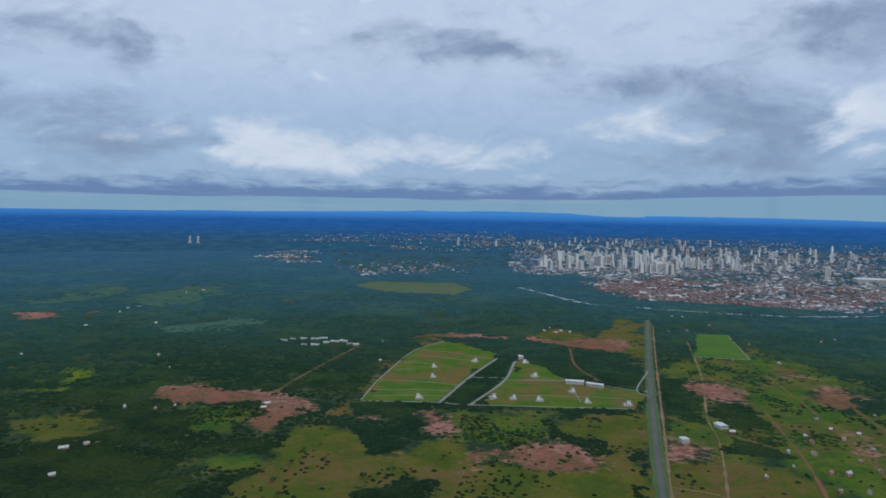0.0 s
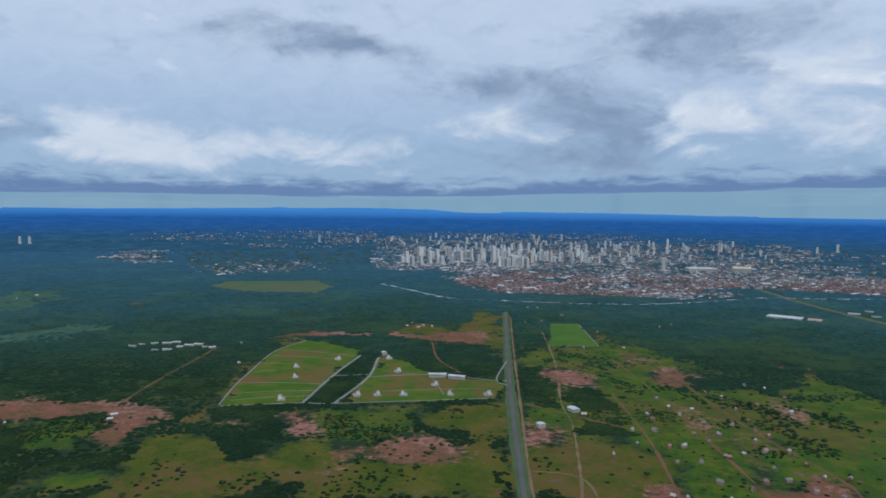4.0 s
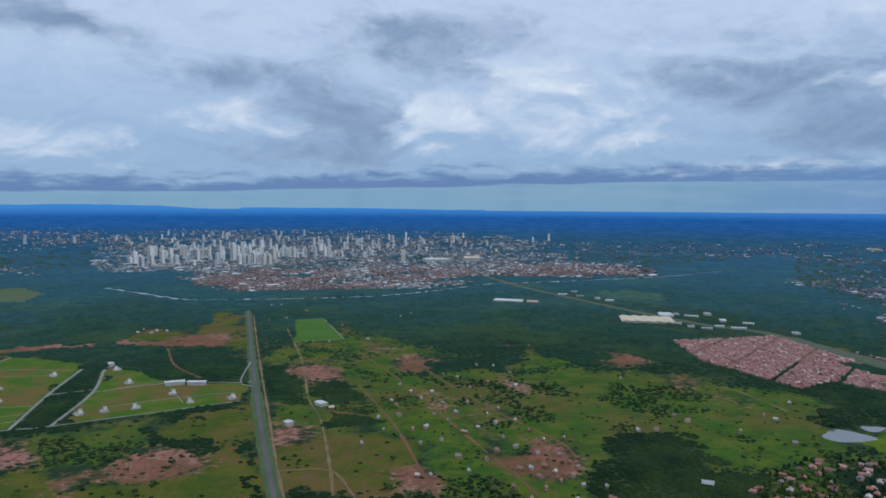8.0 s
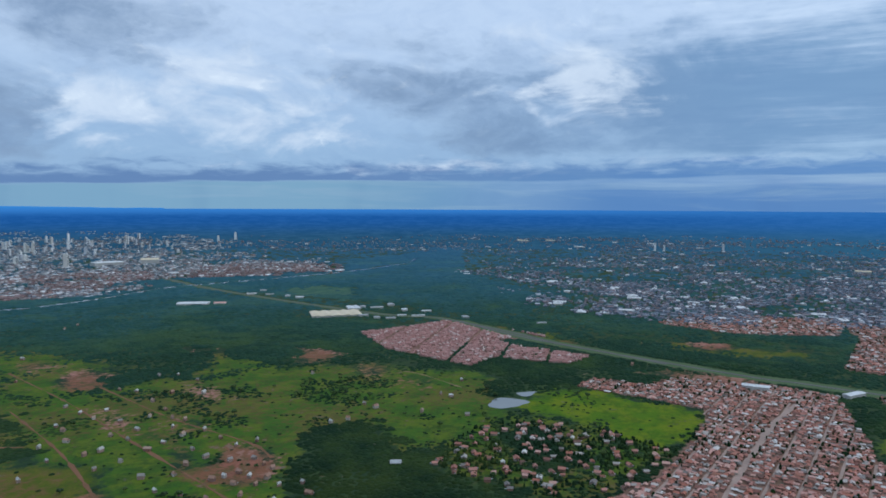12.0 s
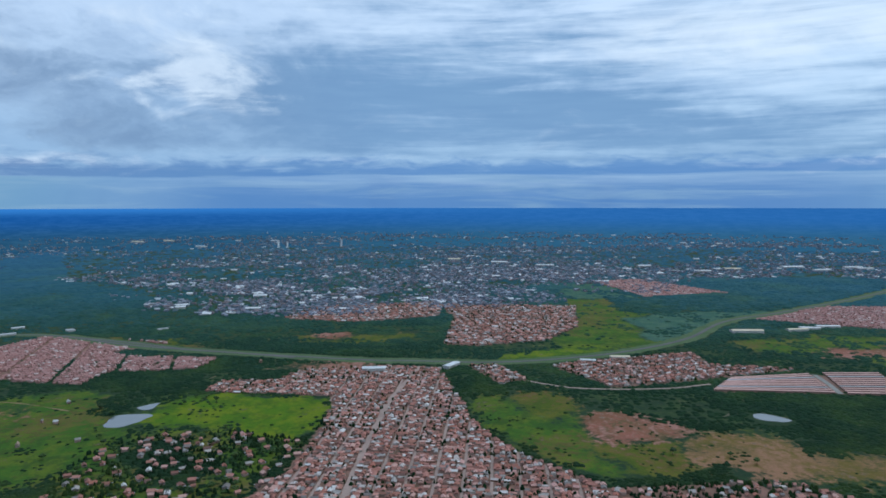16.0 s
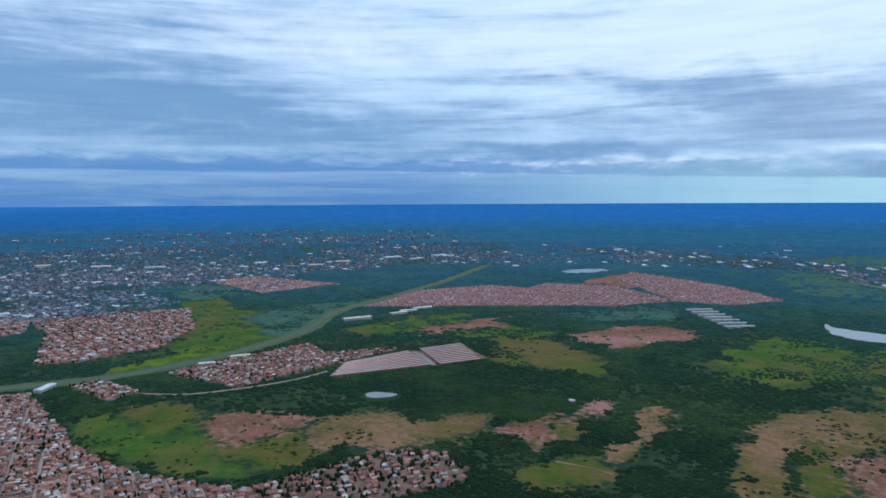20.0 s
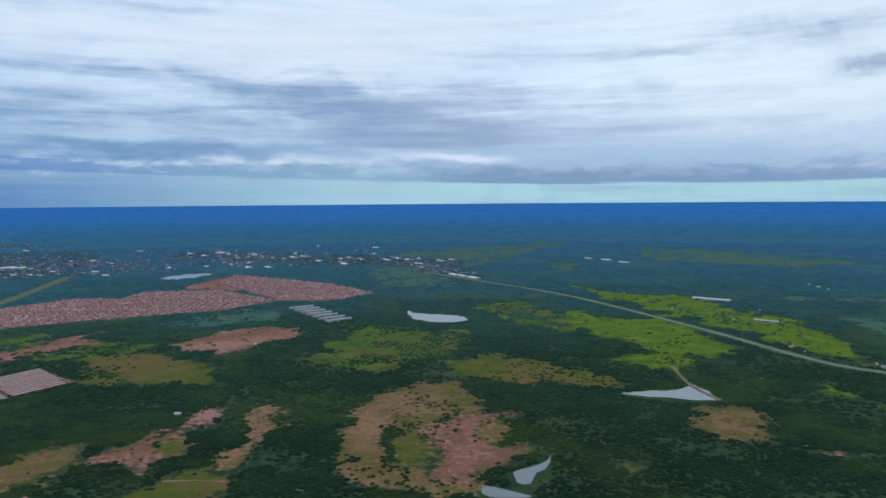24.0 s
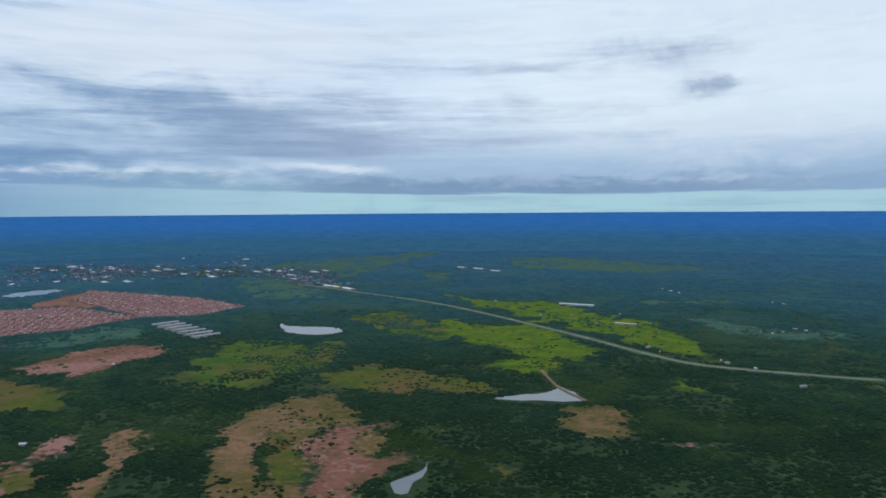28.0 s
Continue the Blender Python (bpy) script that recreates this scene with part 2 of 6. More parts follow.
band_c = wn.mix(wn.step(azimuth, 40.0, 95.0), (1.05, 1.95, 3.9), (1.2, 2.5, 5.0))
band_c = wn.mix(wn.step(azimuth, 120.0, 150.0), band_c, (1.9, 3.0, 4.6))
body = wn.mix(wn.math("MULTIPLY", band, wn.step(azimuth, 194.0, 172.0, 0.3, 0.85)), body, band_c)
low_c = wn.mix(wn.step(azimuth, 46.0, 74.0), (1.95, 3.5, 4.9), (0.7, 1.9, 4.4))
low_c = wn.mix(wn.step(azimuth, 112.0, 150.0), low_c, (4.0, 6.2, 6.9))
rain = wn.noise(wn.xyz(wn.math("MULTIPLY", azimuth, 0.16), wn.math("MULTIPLY", elevation, 0.05), 0.0), 1.4, 3.0, 0.5)
low_c = wn.mix(wn.step(rain, 0.5, 0.75, 0.0, 0.4), low_c, wn.mix(1.0, low_c, (0.66, 0.75, 0.86), "MULTIPLY"))
low_c = wn.mix(wn.step(n_thin, 0.45, 0.7, 0.0, 0.5), low_c, (2.6, 3.9, 5.2))
# between the clear strips showers hang down to the horizon
shower = wn.math("MULTIPLY", wn.step(azimuth, 52.0, 72.0), wn.step(azimuth, 156.0, 138.0))
strip = wn.math("MULTIPLY", wn.step(band_e, 0.10, -0.12), wn.step(shower, 0.0, 1.0, 0.92, 0.0))
body = wn.mix(strip, body, low_c)
body = wn.mix(wn.math("MULTIPLY", wn.step(wn.math("MULTIPLY_ADD", wn.math("SUBTRACT", band_n, 0.5), 2.6, elevation), 4.2, 0.3, 0.0, 0.85), shower), body, low_c)
under = wn.mix(wn.step(elevation, -1.0, -8.0), body, (0.6, 0.9, 0.8))
bg = world.node_tree.nodes["Background"]
world.node_tree.links.new(under, bg.inputs[0])
bg.inputs[1].default_value = 0.1

sun = new("sun", bpy.data.lights.new("sun", "SUN"))
sun.data.energy, sun.data.angle, sun.data.color = 0.6, radians(30), (1.0, 0.95, 0.88)
sun.matrix_world = look((0, 0, 0), (-math.sin(radians(SUN_AZ)) * math.cos(radians(SUN_EL)), -math.cos(radians(SUN_AZ)) * math.cos(radians(SUN_EL)), -math.sin(radians(SUN_EL))))

# ---- materials ----


def material(name, rough=0.9, spec=0.2):
    m = bpy.data.materials.new(name)
    m.use_nodes = True
    b = m.node_tree.nodes["Principled BSDF"]
    b.inputs["Roughness"].default_value = rough
    b.inputs["Specular IOR Level"].default_value = spec
    return m, Nodes(m.node_tree), b


def bump(n, b, height, strength, distance):
    k = n.add("ShaderNodeBump", {"Strength": strength, "Distance": distance, "Height": height})
    n.tree.links.new(k.outputs[0], b.inputs["Normal"])


def mottled(name, a, c, scale, fine, rough=0.9, lift=0.0, spec=0.2):
    """A surface that varies between two colours at two scales."""
    m, n, b = material(name, rough, spec)
    p = n.add("ShaderNodeNewGeometry").outputs["Position"]
    big, small = n.noise(p, scale, 4.0), n.noise(p, fine, 4.0)
    f = n.step(n.math("ADD", n.math("MULTIPLY", big, 0.6), n.math("MULTIPLY", small, 0.4)), 0.35, 0.65)
    n.tree.links.new(n.mix(f, a, c), b.inputs["Base Color"])
    if lift:
        bump(n, b, small, 0.5, lift)
    return m


def varied(name, colours, source, rough=0.85, grain=0.6, amount=0.25, spec=0.2):
    """One of several colours for each piece (island) or each object, with grain over it."""
    m, n, b = material(name, rough, spec)
    if source == "island":
        rnd = n.add("ShaderNodeNewGeometry").outputs["Random Per Island"]
    else:
        rnd = n.add("ShaderNodeObjectInfo").outputs["Random"]
    ramp = n.add("ShaderNodeValToRGB", (rnd,))
    ramp.color_ramp.interpolation = "CONSTANT"
    el = ramp.color_ramp.elements
    while len(el) < len(colours):
        el.new(0.5)
    for i, c in enumerate(colours):
        el[i].position, el[i].color = i / len(colours), (*c, 1)
    p = n.add("ShaderNodeNewGeometry").outputs["Position"]
    g = n.noise(p, grain, 4.0)
    dirt = n.mix(n.step(g, 0.3, 0.75, 0.0, amount), ramp.outputs[0], (0.10, 0.075, 0.055))
    n.tree.links.new(dirt, b.inputs["Base Color"])
    return m


CLAY = [(0.36, 0.14, 0.10), (0.46, 0.22, 0.18), (0.22, 0.10, 0.08), (0.54, 0.31, 0.27), (0.36, 0.33, 0.31), (0.50, 0.44, 0.41), (0.30, 0.13, 0.10), (0.40, 0.19, 0.155), (0.16, 0.09, 0.075), (0.62, 0.59, 0.57), (0.26, 0.12, 0.09), (0.40, 0.18, 0.14), (0.52, 0.31, 0.26), (0.32, 0.14, 0.11), (0.20, 0.18, 0.17), (0.36, 0.16, 0.12)]
# far city roofs; the greys lean blue with painted haze
PALE = [(0.30, 0.33, 0.37), (0.42, 0.44, 0.46), (0.20, 0.22, 0.26), (0.30, 0.20, 0.18), (0.36, 0.37, 0.39), (0.15, 0.17, 0.20), (0.27, 0.18, 0.16), (0.66, 0.66, 0.67)]
PINK = [(0.38, 0.20, 0.18), (0.42, 0.24, 0.22), (0.34, 0.17, 0.15), (0.45, 0.27, 0.25), (0.31, 0.155, 0.14), (0.39, 0.205, 0.185), (0.36, 0.19, 0.17), (0.55, 0.43, 0.40), (0.37, 0.195, 0.175), (0.41, 0.225, 0.205), (0.33, 0.165, 0.15), (0.40, 0.22, 0.20)]
WALLS = [(0.30, 0.22, 0.18), (0.42, 0.38, 0.34), (0.26, 0.16, 0.13), (0.30, 0.19, 0.15), (0.22, 0.12, 0.09), (0.34, 0.24, 0.20)]
roof_clay = varied("clay_roof_tiles", CLAY, "island")
roof_pale = varied("mixed_city_roofs", PALE, "island")
roof_pink = varied("new_clay_roofs", PINK, "island")
wall_mix = varied("rendered_walls", WALLS, "island")
wall_pink = varied("new_estate_walls", [(0.38, 0.23, 0.20), (0.44, 0.31, 0.28), (0.34, 0.19, 0.165)], "island")
# city wall greys cooled, distance haze mixed into the paint
wall_city = varied("city_walls", [(0.24, 0.26, 0.29), (0.32, 0.33, 0.35), (0.18, 0.20, 0.23), (0.24, 0.19, 0.18), (0.14, 0.16, 0.19), (0.46, 0.47, 0.48)], "island")
# suburb roofs and walls tinted blue-grey: haze put into their colours
roof_suburb = varied("hazed_suburb_roofs", [(0.15, 0.18, 0.24), (0.22, 0.20, 0.23), (0.11, 0.15, 0.20), (0.27, 0.30, 0.36), (0.19, 0.16, 0.17), (0.20, 0.24, 0.30), (0.25, 0.19, 0.20), (0.40, 0.43, 0.48)], "island")
wall_suburb = varied("hazed_suburb_walls", [(0.15, 0.19, 0.25), (0.21, 0.23, 0.28), (0.12, 0.15, 0.20), (0.19, 0.17, 0.19)], "island")
roof_old = varied("old_clay_roofs", [(0.22, 0.13, 0.13), (0.28, 0.18, 0.17), (0.16, 0.11, 0.12), (0.31, 0.22, 0.21), (0.23, 0.15, 0.15), (0.40, 0.38, 0.38), (0.19, 0.13, 0.13), (0.14, 0.12, 0.13)], "island")
wall_old = varied("old_brick_walls", [(0.19, 0.13, 0.13), (0.25, 0.19, 0.18), (0.15, 0.11, 0.11), (0.32, 0.29, 0.28)], "island")
roof_one = varied("roof_tiles", CLAY, "object")
wall_one = varied("painted_walls", WALLS, "object")
# tower render kept pale, the haze at that range put into it
tower_mat = varied("tower_render", [(0.70, 0.71, 0.72), (0.78, 0.78, 0.78), (0.66, 0.63, 0.59), (0.74, 0.73, 0.70), (0.58, 0.60, 0.64), (0.80, 0.80, 0.80)], "object", grain=0.05, amount=0.12)
white_wall = mottled("white_paint", (0.78, 0.78, 0.76), (0.66, 0.65, 0.62), 0.3, 3.0, 0.7)
white_roof = mottled("white_sheet_roof", (0.66, 0.67, 0.68), (0.46, 0.47, 0.48), 0.15, 1.5, 0.5, spec=0.4)
cream_roof = mottled("cream_sheet_roof", (0.66, 0.57, 0.42), (0.54, 0.45, 0.32), 0.05, 0.8, 0.6)
hall_wall = mottled("weathered_hall_wall", (0.50, 0.49, 0.47), (0.36, 0.35, 0.33), 0.2, 2.0, 0.8)
grey_roof = mottled("grey_fibre_roof", (0.40, 0.41, 0.42), (0.28, 0.29, 0.30), 0.15, 1.5, 0.8)
pink_roof = mottled("pink_clay_roof", (0.60, 0.38, 0.34), (0.48, 0.28, 0.24), 0.1, 1.2, 0.9)
glass_dark = mottled("dark_glazing", (0.05, 0.07, 0.09), (0.10, 0.12, 0.14), 0.05, 0.3, 0.25, spec=0.5)
asphalt = mottled("worn_asphalt", (0.125, 0.12, 0.118), (0.095, 0.092, 0.09), 0.02, 0.5, 0.9)
concrete = mottled("pale_concrete", (0.29, 0.285, 0.26), (0.20, 0.195, 0.18), 0.03, 0.6, 0.9)
street_mat = mottled("dusty_street", (0.38, 0.28, 0.24), (0.29, 0.22, 0.19), 0.02, 0.3, 0.95)
dirt_mat = mottled("red_dirt_track", (0.21, 0.098, 0.055), (0.13, 0.072, 0.036), 0.03, 0.4, 0.95)
sand_mat = mottled("sandy_track", (0.25, 0.165, 0.095), (0.16, 0.115, 0.058), 0.03, 0.4, 0.95)
verge_mat = mottled("dry_verge_grass", (0.085, 0.125, 0.055), (0.058, 0.100, 0.040), 0.03, 0.4, 0.95)
bark = mottled("bark", (0.10, 0.07, 0.05), (0.06, 0.045, 0.035), 1.0, 6.0)
leaf_one = varied("tree_leaves", [(0.030, 0.062, 0.018), (0.042, 0.080, 0.022), (0.026, 0.052, 0.020), (0.055, 0.090, 0.025), (0.036, 0.070, 0.018)], "object", grain=0.5, amount=0.1)


def leaves(name, low, high, fresh):
    """Foliage that drifts between shades over tens of metres, and a little from crown to crown."""
    m, n, b = material(name, 0.95, 0.05)
    geo = n.add("ShaderNodeNewGeometry").outputs
    p = geo["Position"]
    stand, patch, fine = n.noise(p, 0.004, 4.0), n.noise(p, 0.022, 5.0, 0.6), n.noise(p, 0.5, 4.0)
    f = n.math("ADD", n.math("MULTIPLY", patch, 0.6), n.math("MULTIPLY", geo["Random Per Island"], 0.22))
    c = n.mix(n.step(f, 0.28, 0.58), low, high)
    c = n.mix(n.step(n.math("ADD", stand, n.math("MULTIPLY", patch, 0.5)), 0.72, 0.95, 0.0, 0.6), c, fresh)
    c = n.mix(n.step(fine, 0.35, 0.7, 0.0, 0.3), c, low)
    n.tree.links.new(c, b.inputs["Base Color"])
    bump(n, b, fine, 0.4, 0.5)
    return m


leaf_mix = leaves("woodland_leaves", (0.009, 0.023, 0.011), (0.016, 0.035, 0.013), (0.042, 0.064, 0.014))
# leaf colours from near to far; the growing blue is painted haze
HAZE_WOODS = (((0.009, 0.023, 0.011), (0.016, 0.035, 0.013), (0.042, 0.064, 0.014)), ((0.013, 0.035, 0.019), (0.022, 0.052, 0.024), (0.050, 0.084, 0.022)), ((0.019, 0.056, 0.044), (0.030, 0.078, 0.054), (0.056, 0.104, 0.042)),
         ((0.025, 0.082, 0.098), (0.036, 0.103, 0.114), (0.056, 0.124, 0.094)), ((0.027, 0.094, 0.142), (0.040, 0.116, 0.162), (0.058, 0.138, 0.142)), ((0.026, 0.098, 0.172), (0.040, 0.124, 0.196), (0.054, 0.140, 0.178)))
HAZED_STANDS = []
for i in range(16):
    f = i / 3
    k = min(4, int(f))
    lo_, hi_ = np.array(HAZE_WOODS[k]), np.array(HAZE_WOODS[k + 1])
    HAZED_STANDS.append(leaves("hazed_woodland", *[tuple(q) for q in (lo_ + (hi_ - lo_) * (f - k)).tolist()]))

ml, n, b = material("mown_grass", 0.95, 0.1)
pl = n.add("ShaderNodeNewGeometry").outputs["Position"]
m1, m2, m3 = n.noise(pl, 0.024, 6.0, 0.6), n.noise(pl, 0.009, 4.0), n.noise(pl, 0.3, 5.0)
c = n.mix(n.step(m1, 0.4, 0.6), (0.058, 0.125, 0.012), (0.105, 0.145, 0.018))
c = n.mix(n.step(n.math("ADD", n.math("MULTIPLY", m1, 0.4), n.math("MULTIPLY", m2, 0.6)), 0.47, 0.57, 0.0, 0.75), c, (0.18, 0.098, 0.042))
c = n.mix(n.step(m3, 0.45, 0.7, 0.0, 0.4), c, (0.045, 0.10, 0.010))
n.tree.links.new(c, b.inputs["Base Color"])
lawn_mat = ml
clearing_mat = mottled("dry_clearing_grass", (0.055, 0.120, 0.050), (0.105, 0.118, 0.062), 0.010, 0.05, 0.95)
field_mat = mottled("lush_field_grass", (0.048, 0.130, 0.014), (0.072, 0.150, 0.016), 0.02, 0.4, 0.95)

mw, n, b = material("still_water", 0.12, 0.5)
pw = n.add("ShaderNodeNewGeometry").outputs["Position"]
n.tree.links.new(n.mix(n.noise(pw, 0.02, 3.0), (0.09, 0.11, 0.12), (0.16, 0.17, 0.17)), b.inputs["Base Color"])
bump(n, b, n.noise(pw, 0.8, 3.0), 0.05, 0.1)
water = mw

# ---- plan of the land cover, in metres from below the camera ----
COVER = []


def cover(kind, *outline):
    o = np.array(outline, float)
    # beyond 1500 m grass gets a bluer cover, with haze in its colour
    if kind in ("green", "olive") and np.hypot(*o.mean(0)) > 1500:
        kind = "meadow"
    COVER.append((kind, o))
    return COVER[-1][1]


def area(o):
    return abs(float(np.dot(o[:, 0], np.roll(o[:, 1], 1)) - np.dot(o[:, 1], np.roll(o[:, 0], 1)))) / 2


cover("green", (1826, -232), (1834, -333), (1528, -412), (1513, -545), (1201, -308), (1157, -208), (1149, -143))
cover("olive", (1044, -643), (996, -753), (815, -760), (714, -679), (822, -653))
cover("olive", (881, -124), (823, -146), (770, -263), (762, -330), (667, -392), (680, -432), (602, -410), (621, -291), (643, -198), (633, -129), (753, -147))
cover("green", (1354, -629), (1145, -781), (1017, -821), (1037, -683), (1147, -603))
cover("lawn", (-104, 900), (-100, 937), (-80, 1072), (-47, 1228), (5, 1317), (39, 1291), (99, 1212), (88, 1160), (42, 1041), (-5, 899), (-45, 892))
cover("lawn", (57, 907), (99, 1027), (123, 1145), (136, 1163), (166, 1138), (175, 1067), (192, 1024), (226, 986), (279, 969), (280, 939), (249, 878), (172, 875), (64, 886))
cover("wood", (45, 1042), (97, 1188), (138, 1181), (111, 1102), (96, 1041))
cover("wood", (2, 894), (44, 1017), (90, 1019), (55, 915), (28, 884))
cover("wood", (141, 1181), (165, 1283), (235, 1287), (221, 1129), (235, 1026), (194, 1031), (174, 1126))
cover("wood", (237, 1271), (305, 1249), (327, 1094), (292, 1019), (252, 1027), (225, 1150))
cover("soil", (132, 1319), (209, 1366), (367, 1365), (329, 1261), (278, 1269), (211, 1308))
cover("soil", (-37, 1349), (-4, 1415), (145, 1399), (129, 1349), (41, 1361))
cover("olive", (153, 1362), (240, 1488), (289, 1372), (434, 1622), (478, 1625), (340, 1114), (316, 1292))
cover("olive", (-140, 843), (-92, 1091), (-4, 1402), (7, 1340), (-61, 1188), (-106, 906), (-116, 820))
cover("soil", (-391, 899), (-392, 945), (-248, 939), (-220, 917), (-160, 898), (-174, 807), (-178, 771), (-210, 784), (-221, 864), (-331, 875))
cover("soil", (69, 714), (106, 747), (152, 729), (169, 696), (152, 673), (114, 652), (88, 662), (70, 695))
cover("soil", (25, 707), (44, 733), (56, 716), (45, 667), (28, 663))
cover("soil", (-61, 695), (-41, 706), (-23, 693), (-45, 674), (-59, 676))
cover("soil", (-89, 821), (-71, 850), (-49, 827), (-74, 804))
cover("soil", (-41, 871), (-8, 867), (25, 772), (6, 762), (-14, 813))
cover("soil", (3, 645), (22, 652), (29, 643), (11, 637))
cover("soil", (166, 702), (188, 688), (187, 671), (167, 672))
cover("olive", (-178, 567), (-178, 655), (-156, 786), (-78, 779), (-25, 751), (56, 763), (169, 855), (266, 871), (185, 574))
cover("wood", (-81, 580), (-63, 633), (-21, 645), (8, 582))
cover("wood", (114, 818), (154, 776), (196, 739), (177, 712), (125, 756))
cover("wood", (-102, 768), (-80, 800), (-25, 742), (-35, 706), (-71, 708))
cover("green", (-26, 761), (13, 861), (138, 841), (128, 776), (54, 726))
cover("lime", (-573, 1000), (-559, 1066), (-524, 1049), (-498, 934), (-525, 891), (-557, 895), (-566, 917), (-524, 933), (-525, 963))
cover("green", (-1082, 1770), (-1052, 1952), (-994, 2132), (-880, 1972), (-947, 1783), (-1012, 1724))
cover("green", (-332, 860), (-223, 844), (-224, 754), (-296, 781))
cover("green", (-247, 680), (-191, 701), (-176, 667), (-229, 647))
cover("olive", (-489, 785), (-427, 813), (-366, 769), (-414, 720), (-454, 728))
cover("green", (-596, 1424), (-446, 1589), (-354, 1479), (-504, 1335))
cover("green", (-848, 1850), (-779, 2207), (-582, 2076), (-672, 1706))
cover("field", (-293, 2253), (-245, 2403), (49, 2405), (96, 2203), (43, 2049), (-127, 2086), (-219, 2149))
cover("soil", (-428, 1848), (-391, 1886), (-372, 1808), (-389, 1774))
cover("soil", (-863, 1613), (-816, 1664), (-776, 1595), (-827, 1556))
cover("soil", (-977, 1577), (-924, 1617), (-875, 1552), (-930, 1500))
cover("urban", (-312, 1301), (-267, 1339), (-165, 1317), (-150, 1262), (-228, 1247))
cover("urban", (-953, 3502), (-925, 3990), (-679, 3790), (-591, 3376), (-692, 3210))
cover("field", (534, 1444), (596, 1437), (536, 1194), (443, 1206))
cover("urban", (405, 2982), (585, 4077), (822, 4308), (2490, 3724), (2908, 3172), (2405, 2035), (2062, 1743), (1811, 1832), (1371, 2045), (1061, 1969), (621, 2013), (503, 2255), (731, 2371), (692, 2887))
cover("urban", (2490, 3724), (3702, 2465), (3137, 2084), (2405, 2035), (2908, 3172))
cover("urban", (-910, 4219), (413, 4458), (352, 3200), (-58, 2836), (-374, 2785), (-635, 3800))
cover("wood", (769, 2358), (989, 2730), (1278, 2468), (1231, 2198), (1063, 2322))
cover("green", (368, 1149), (603, 1272), (641, 909), (622, 697), (587, 558), (411, 416), (305, 481), (202, 604))
cover("olive", (236, 710), (333, 679), (377, 594), (284, 500), (194, 581))
cover("green", (350, 741), (450, 710), (447, 554), (377, 594))
cover("soil", (484, 819), (483, 782), (448, 614), (407, 487), (391, 484), (423, 611))
cover("soil", (505, 693), (515, 637), (489, 617), (484, 664))
cover("wood", (340, 1051), (390, 1030), (314, 816), (287, 812), (284, 890))
cover("wood", (353, 897), (416, 879), (390, 795), (334, 814))
cover("wood", (321, 782), (374, 763), (374, 706), (314, 721))
cover("wood", (560, 981), (679, 932), (631, 866), (516, 873))
cover("soil", (253, 765), (302, 737), (282, 690), (238, 718))
cover("soil", (401, 1059), (415, 1008), (416, 879), (390, 795), (381, 873), (377, 996))
cover("soil", (511, 947), (573, 1013), (583, 960), (540, 897), (502, 913))
cover("soil", (542, 1144), (609, 1106), (571, 1057), (515, 1088))
cover("soil", (346, 1093), (372, 1084), (346, 1033), (332, 1045))
cover("soil", (786, 1050), (800, 1008), (790, 947), (763, 977))
cover("soil", (588, 766), (622, 771), (589, 706), (558, 715))
cover("soil", (417, 516), (497, 557), (491, 514), (452, 465), (414, 463))
cover("soil", (298, 585), (336, 569), (310, 507), (283, 516))
cover("soil", (352, 555), (376, 553), (356, 533), (345, 539))
cover("soil", (874, 873), (901, 830), (865, 740), (805, 765))
cover("sand", (829, 691), (854, 644), (815, 600), (785, 644))
cover("sand", (781, 575), (824, 558), (788, 511), (764, 539))
cover("green", (756, 755), (853, 723), (760, 573), (794, 506), (802, 445), (727, 463), (681, 606))
cover("wood", (557, 529), (632, 518), (636, 433), (532, 374), (488, 433))
cover("wood", (706, 1406), (1003, 1375), (1091, 1073), (1038, 853), (894, 686), (883, 813), (757, 863), (703, 1107))
cover("green", (1475, 1476), (1607, 1482), (1613, 1305), (1468, 1227), (1382, 1316))
cover("urban", (1280, 1640), (1382, 1500), (1424, 1078), (1369, 764), (1275, 817), (1184, 896), (1119, 1101), (1183, 1183), (1314, 1172))
town_a = cover("town", (1056, 860), (1275, 789), (1244, 635), (1215, 535), (1131, 609), (1100, 550), (1094, 408), (1022, 416), (1002, 538), (929, 535), (965, 729))
cover("olive", (1266, 694), (1247, 560), (1179, 436), (1174, 527))
cover("soil", (1041, 324), (1100, 280), (1054, 267), (1021, 304))
cover("lime", (744, 386), (802, 370), (894, 382), (881, 179), (839, 169), (727, 170), (748, 255), (742, 331))
cover("soil", (1029, 315), (1072, 302), (1077, 155), (1050, 125), (1025, 231))
town_b = cover("town", (908, 352), (959, 348), (969, 273), (1027, 256), (1057, 126), (1036, 47), (844, 7), (767, -12), (693, -48), (639, -93), (611, -120), (522, -111), (534, 197), (635, 171), (764, 167), (850, 171), (886, 182))
town_c = cover("town", (599, -102), (624, -270), (601, -322), (545, -321), (515, -304), (523, -103))
yards = cover("yards", (686, 378), (737, 328), (745, 254), (718, 169), (622, 177), (534, 197), (540, 356), (630, 383))
cover("wood", (684, 344), (699, 312), (638, 244), (600, 254), (627, 311))
cover("wood", (1118, 672), (1068, 404), (910, 389), (915, 508), (947, 616))
town_d = cover("town", (1071, 5), (1069, -39), (973, -82), (956, -43))
town_e = cover("town", (1065, -127), (1102, -196), (1169, -373), (1074, -379), (1050, -495), (995, -360), (937, -198), (982, -175))
town_f = cover("town", (924, -323), (984, -373), (1013, -495), (1027, -607), (913, -584), (918, -473))
cover("lime", (1120, -50), (1208, -134), (1236, -301), (1174, -247), (1101, -122))
